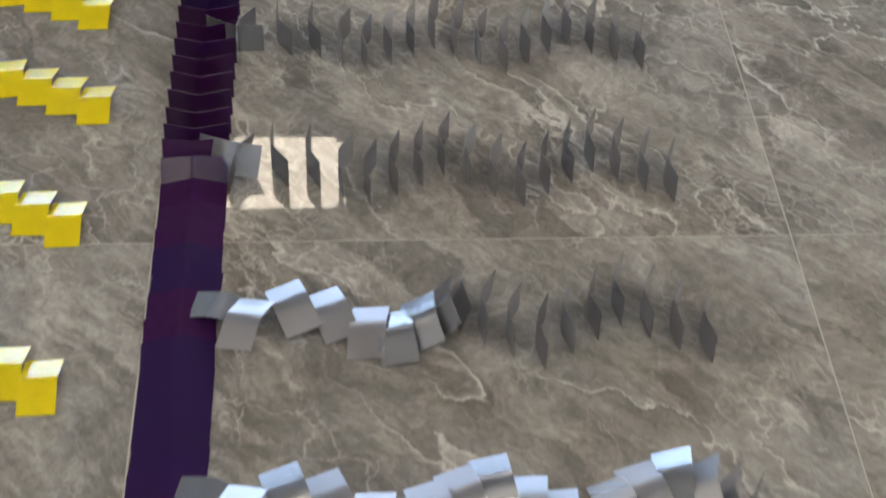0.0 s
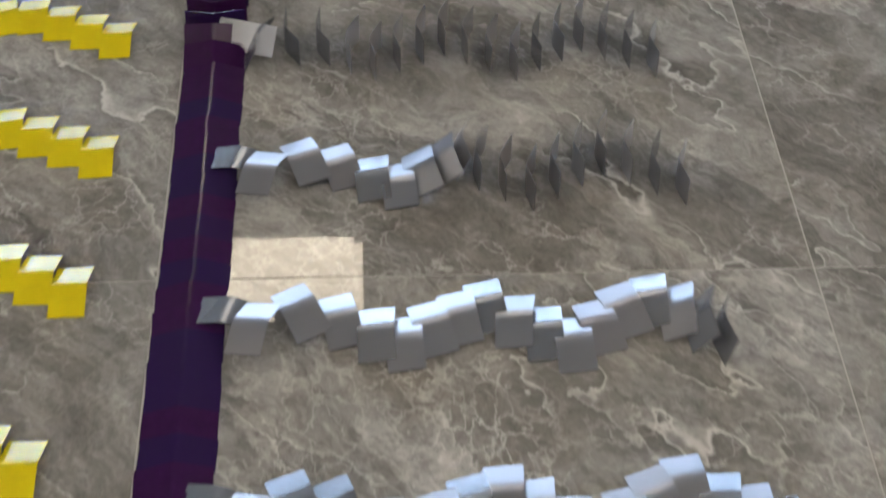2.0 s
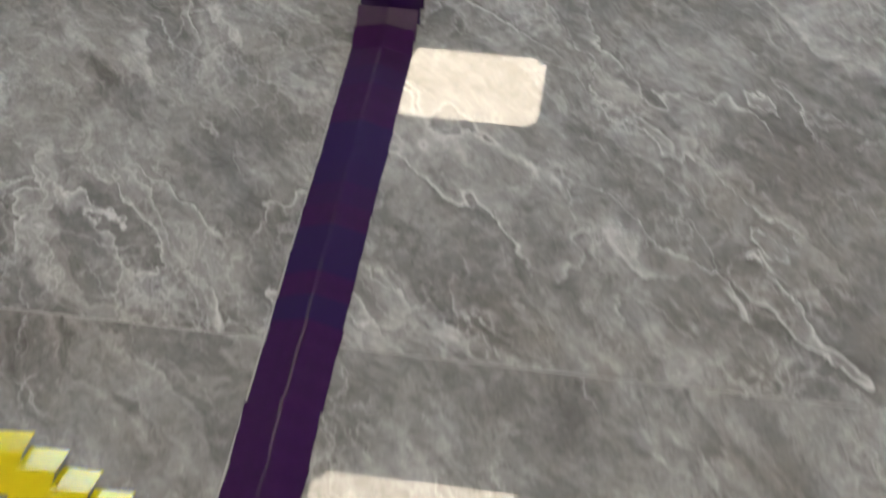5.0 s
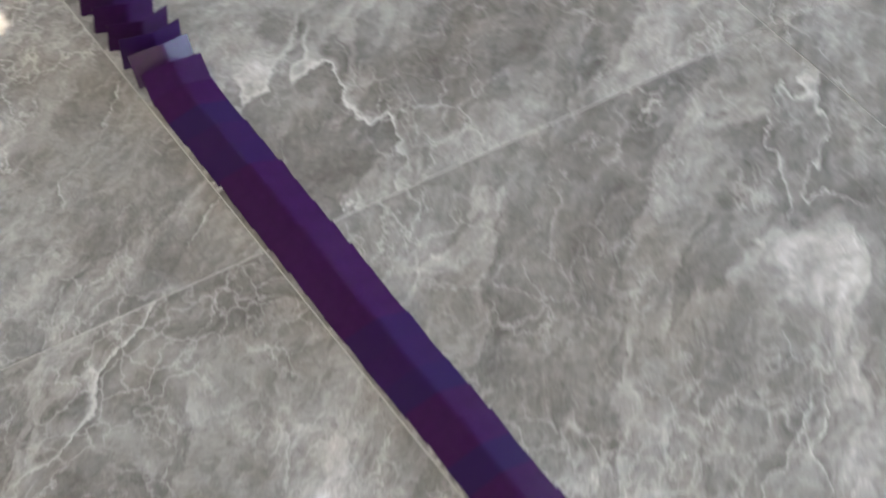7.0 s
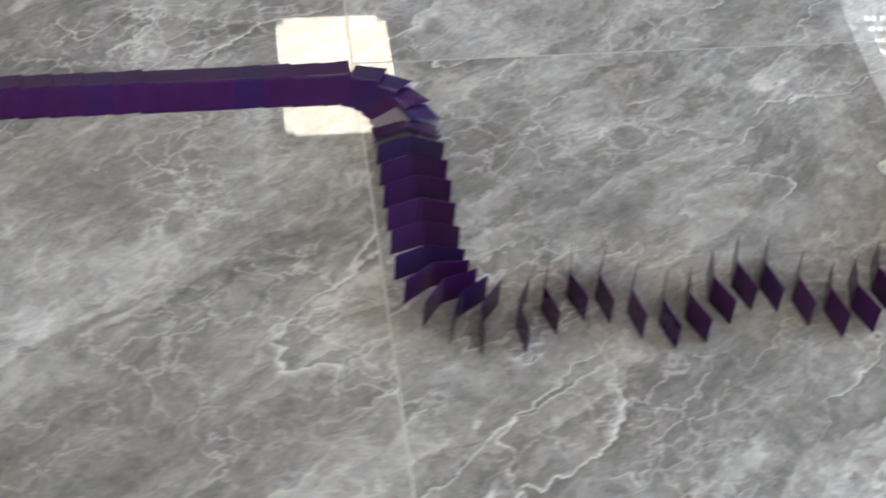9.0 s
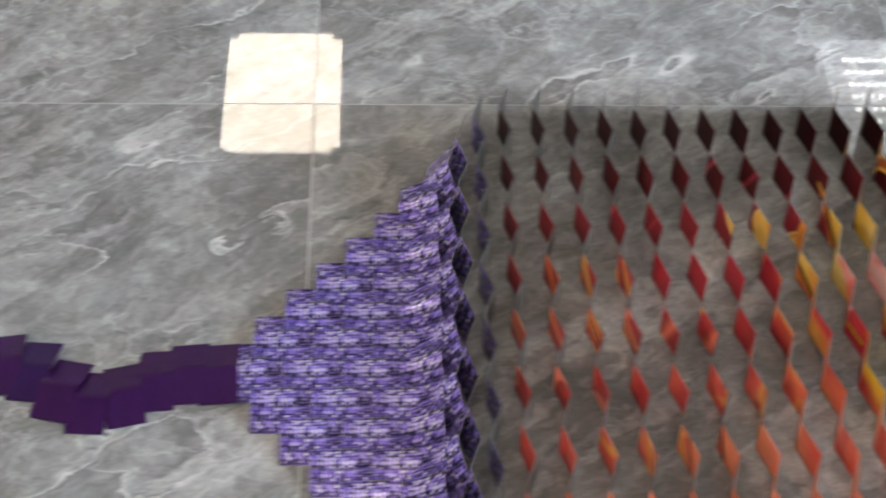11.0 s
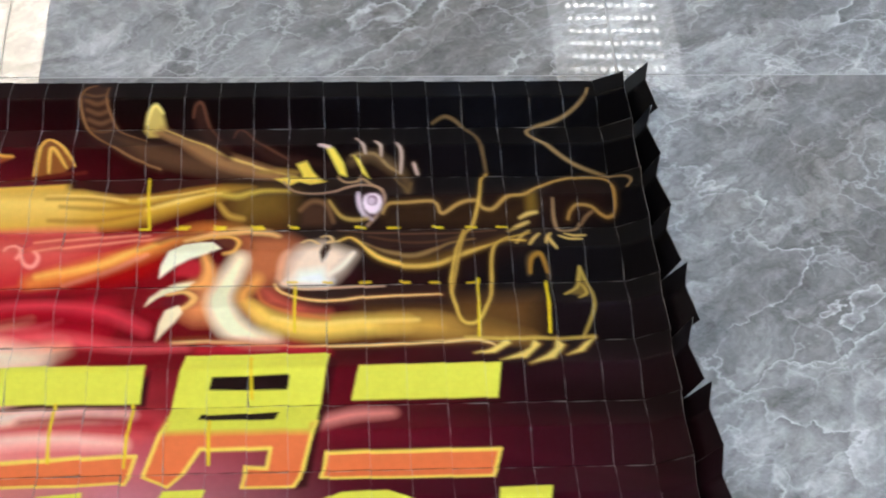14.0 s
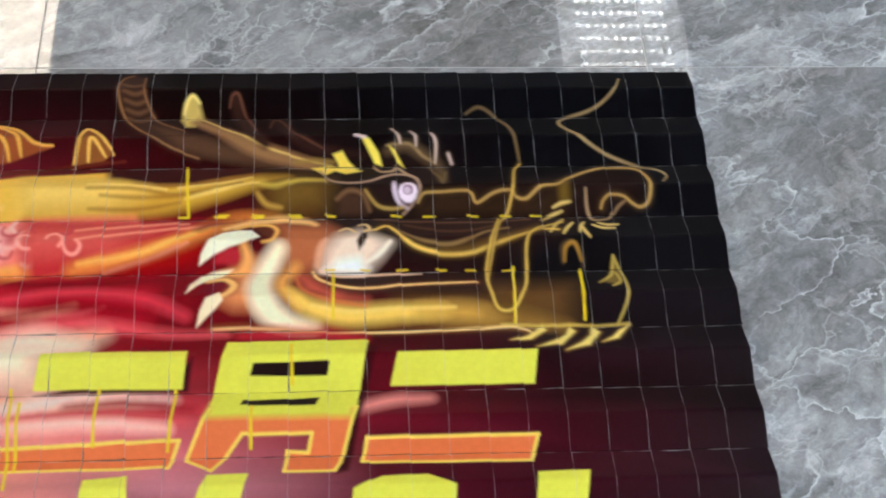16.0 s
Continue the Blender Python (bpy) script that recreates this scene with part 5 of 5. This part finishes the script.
    fill((222, 118, 72), 0.12, ((77.5, 53.2), (93.1, 53.3), (91.1, 60.2), (90.5, 61.4), (85.2, 61.4), (85.6, 58.6), (87.7, 58.8), (88.2, 56.7), (80.9, 56.7), (77.7, 61.1), (75.1, 59.5)))
    brush((236, 206, 96), 0.42, 0.12, ((77.5, 53.2), (93.1, 53.3)))
    brush((236, 206, 96), 0.42, 0.12, ((93.1, 53.3), (91.1, 60.2)))
    brush((236, 206, 96), 0.42, 0.12, ((91.1, 60.2), (90.5, 61.4)))
    brush((236, 206, 96), 0.42, 0.12, ((90.5, 61.4), (85.2, 61.4)))
    brush((236, 206, 96), 0.42, 0.12, ((85.2, 61.4), (85.6, 58.6)))
    brush((236, 206, 96), 0.42, 0.12, ((85.6, 58.6), (87.7, 58.8)))
    brush((236, 206, 96), 0.42, 0.12, ((87.7, 58.8), (88.2, 56.7)))
    brush((236, 206, 96), 0.42, 0.12, ((88.2, 56.7), (80.9, 56.7)))
    brush((236, 206, 96), 0.42, 0.12, ((80.9, 56.7), (77.7, 61.1)))
    brush((236, 206, 96), 0.42, 0.12, ((77.7, 61.1), (75.1, 59.5)))
    brush((236, 206, 96), 0.42, 0.12, ((75.1, 59.5), (77.5, 53.2)))
    fill((222, 220, 86), 1.2, ((77.7, 52.3), (93, 52.5), (92.5, 54.9), (77, 54.7)))
    fill((34, 16, 18), 0.12, ((81, 52), (89.2, 51.8), (88.7, 53), (80.7, 52.8)))
    fill((222, 220, 86), 0.12, ((97.9, 46.2), (113.6, 46.1), (112.8, 50.2), (96.9, 50.2)))
    fill((222, 118, 72), 0.12, ((94, 57.3), (112.4, 57.2), (111.3, 60.4), (93.4, 60.2)))
    brush((236, 206, 96), 0.42, 0.12, ((94, 57.3), (112.4, 57.2)))
    brush((236, 206, 96), 0.42, 0.12, ((112.4, 57.2), (111.3, 60.4)))
    brush((236, 206, 96), 0.42, 0.12, ((111.3, 60.4), (93.4, 60.2)))
    brush((236, 206, 96), 0.42, 0.12, ((93.4, 60.2), (94, 57.3)))
    fill((222, 220, 86), 0.12, ((64.7, 62.1), (69.2, 61.6), (69.4, 71.5), (63.6, 71.3)))
    fill((222, 220, 86), 0.12, ((77.3, 61.7), (81.6, 61.6), (79.1, 71.8), (73.5, 71.7)))
    fill((222, 220, 86), 0.12, ((92.3, 64), (95.4, 62.4), (100.1, 62.2), (103.1, 63.7), (101.9, 72.6), (90.8, 72.3)))
    fill((222, 220, 86), 0.12, ((111.8, 62.2), (117.3, 62), (115.4, 73.1), (110.2, 72.9)))
    # yellow slivers at uneven seams
    brush((228, 200, 50), 0.32, 0.1, ((74.1, 16.9), (74.5, 24.8)))
    brush((228, 200, 50), 0.32, 0.1, ((91.1, 33.8), (91.1, 40.8)))
    brush((228, 200, 50), 0.32, 0.1, ((112.2, 33.3), (111.6, 41.6)))
    brush((228, 200, 50), 0.32, 0.1, ((120.1, 33.8), (119.6, 41.4)))
    brush((228, 200, 50), 0.32, 0.1, ((65.6, 50.1), (65.3, 57.7)))
    brush((228, 200, 50), 0.32, 0.1, ((73.8, 50.3), (73.2, 58.3)))
    brush((228, 200, 50), 0.32, 0.1, ((81.9, 52.9), (81.8, 58.2)))
    brush((228, 200, 50), 0.32, 0.1, ((86.3, 44.6), (86.2, 49.8)))
    brush((228, 200, 50), 0.32, 0.1, ((56.3, 49.9), (56.8, 63.3)))
    brush((228, 200, 50), 0.32, 0.1, ((40.8, 35.6), (41, 41.6)))
    brush((228, 200, 50), 0.32, 0.1, ((57.3, 51.8), (57.5, 60.7)))
    brush((228, 204, 56), 0.26, 0.1, ((78, 24.8), (79.1, 24.8)))
    brush((228, 204, 56), 0.26, 0.1, ((82, 24.8), (83.2, 24.9)))
    brush((228, 204, 56), 0.26, 0.1, ((86.3, 24.9), (87.5, 24.9)))
    brush((228, 204, 56), 0.26, 0.1, ((90.6, 24.9), (91.8, 25)))
    brush((228, 204, 56), 0.26, 0.1, ((98.5, 25), (99.7, 25.1)))
    brush((228, 204, 56), 0.26, 0.1, ((102.4, 25.1), (103.6, 25.1)))
    brush((228, 204, 56), 0.26, 0.1, ((107.6, 25.1), (108.8, 25.2)))
    brush((228, 204, 56), 0.26, 0.1, ((111.6, 25.2), (112.8, 25.2)))
    brush((228, 204, 56), 0.26, 0.1, ((115.3, 25.2), (116.5, 25.3)))
    brush((226, 196, 60), 0.26, 0.1, ((90.4, 33.4), (91.4, 33.4)))
    brush((226, 196, 60), 0.26, 0.1, ((94.4, 33.5), (95.4, 33.5)))
    brush((226, 196, 60), 0.26, 0.1, ((98.6, 33.6), (99.7, 33.5)))
    brush((226, 196, 60), 0.26, 0.1, ((103.2, 33.6), (104.3, 33.6)))
    brush((226, 196, 60), 0.26, 0.1, ((106.7, 33.7), (107.8, 33.7)))
    brush((226, 196, 60), 0.26, 0.1, ((111, 33.8), (112, 33.7)))
    brush((228, 204, 56), 0.22, 0.1, ((73.4, 25), (74.5, 25)))
    brush((228, 204, 56), 0.22, 0.1, ((77.6, 25), (78.8, 25)))
    brush((228, 204, 56), 0.22, 0.1, ((81.9, 25.1), (83.1, 25.1)))
    brush((228, 204, 56), 0.22, 0.1, ((86.5, 25.2), (87.7, 25.1)))


def paint(x, y):
    """The print at places of the field; it is stretched a little towards the last columns and the lower rows."""
    y = y - np.interp(y, (5.45, 5.62, 5.80, 6.03, 6.29), (0.0, 0.43, 0.58, 0.83, 1.0)) * (0.0082 + 0.0265 * (x + 2.388))
    s, t = (y - FY) * 100 * FINE - 0.5, (x - FX) * 100 * FINE - 0.5
    s, t = np.clip(s, 0, CANVAS.shape[0] - 2), np.clip(t, 0, CANVAS.shape[1] - 2)
    a, b = s.astype(int), t.astype(int)
    s, t = (s - a)[..., None], (t - b)[..., None]
    near, far = CANVAS[a, b] * (1 - s) + CANVAS[a + 1, b] * s, CANVAS[a, b + 1] * (1 - s) + CANVAS[a + 1, b + 1] * s
    c = near * (1 - t) + far * t
    grey = c @ np.array((0.3, 0.6, 0.1))
    c, grey = c * (grey / (grey + 0.004))[..., None], grey * grey / (grey + 0.004)  # deep blacks
    return np.clip((grey[..., None] + 1.04 * (c - grey[..., None])) * INK, 0.0012, 0.95)


INK = 1.10
picture()
field = tagged(new("card_mosaic"), "mosaic of creased cards printed with a fiery dragon and yellow lettering", "card mosaic")
rub = np.random.RandomState(11)
ACROSS = tuple(np.round(np.concatenate([(-1, -0.982), np.linspace(-0.96, 0.96, 55), (0.982, 1)]), 4))
UP = (*np.linspace(0, 0.975, 27), 1.0)
for i in range(COLS):
    for j in range(ROWS):
        x, y = FX + (j + 0.5) * WIDE, FY + i * PITCH
        gx, gy = np.meshgrid(x + np.array(ACROSS) * HALF, y + np.array(UP) * PITCH, indexing="ij")
        ink = paint(gx, gy)
        # worn pale rim at the top edge and in patches along the far side; seam shadow painted into the ink along the
        # near side
        worn = np.interp(np.arange(len(ACROSS)), np.linspace(0, len(ACROSS), 9), rub.uniform(0.05, 0.5, 9))[:, None]
        ink[:, -1] += worn * (0.60 - ink[:, -1])
        side = np.interp(np.arange(len(UP)), np.linspace(0, len(UP), 6), np.clip(rub.uniform(-0.35, 0.40, 6), 0, 1))[:, None]
        ink[:2] += side * (0.62 - ink[:2])
        ink[-2:] *= np.interp(np.arange(len(UP)), np.linspace(0, len(UP), 5), rub.uniform(0.15, 0.9, 5))[:, None]
        me = card_mesh("printed_card", [PRINT, CARD_BACK, PAPER], ACROSS, UP, ink)
        card = place_card("printed_card", me, x, y, 90, interp(y, FIELD) + rnd.uniform(-0.015, 0.015), "", "", rest=88.6)
        card.parent = field

# ---- floor tiles ----
TILE, GAP = 0.8, 0.0021
bm = bmesh.new()
h = TILE / 2 - GAP / 2
box(bm, -h, h, -h, h, -0.010, 0.0)
tile_mesh = mesh_of("tile", bm, [MARBLE])
calm_mesh = tile_mesh.copy()
calm_mesh.materials[0] = CALM_MARBLE
for i in range(-12, 5):
    for j in range(-5, 13):
        ob = new("tile", calm_mesh if i == -3 and j in (6, 7) else tile_mesh)
        ob.parent = floor
        ob.location = ((i + 0.5) * TILE, (j + 0.5) * TILE, 0)


def motions():
    for ob, moves in MOVES:
        walk(ob, moves)


motions()
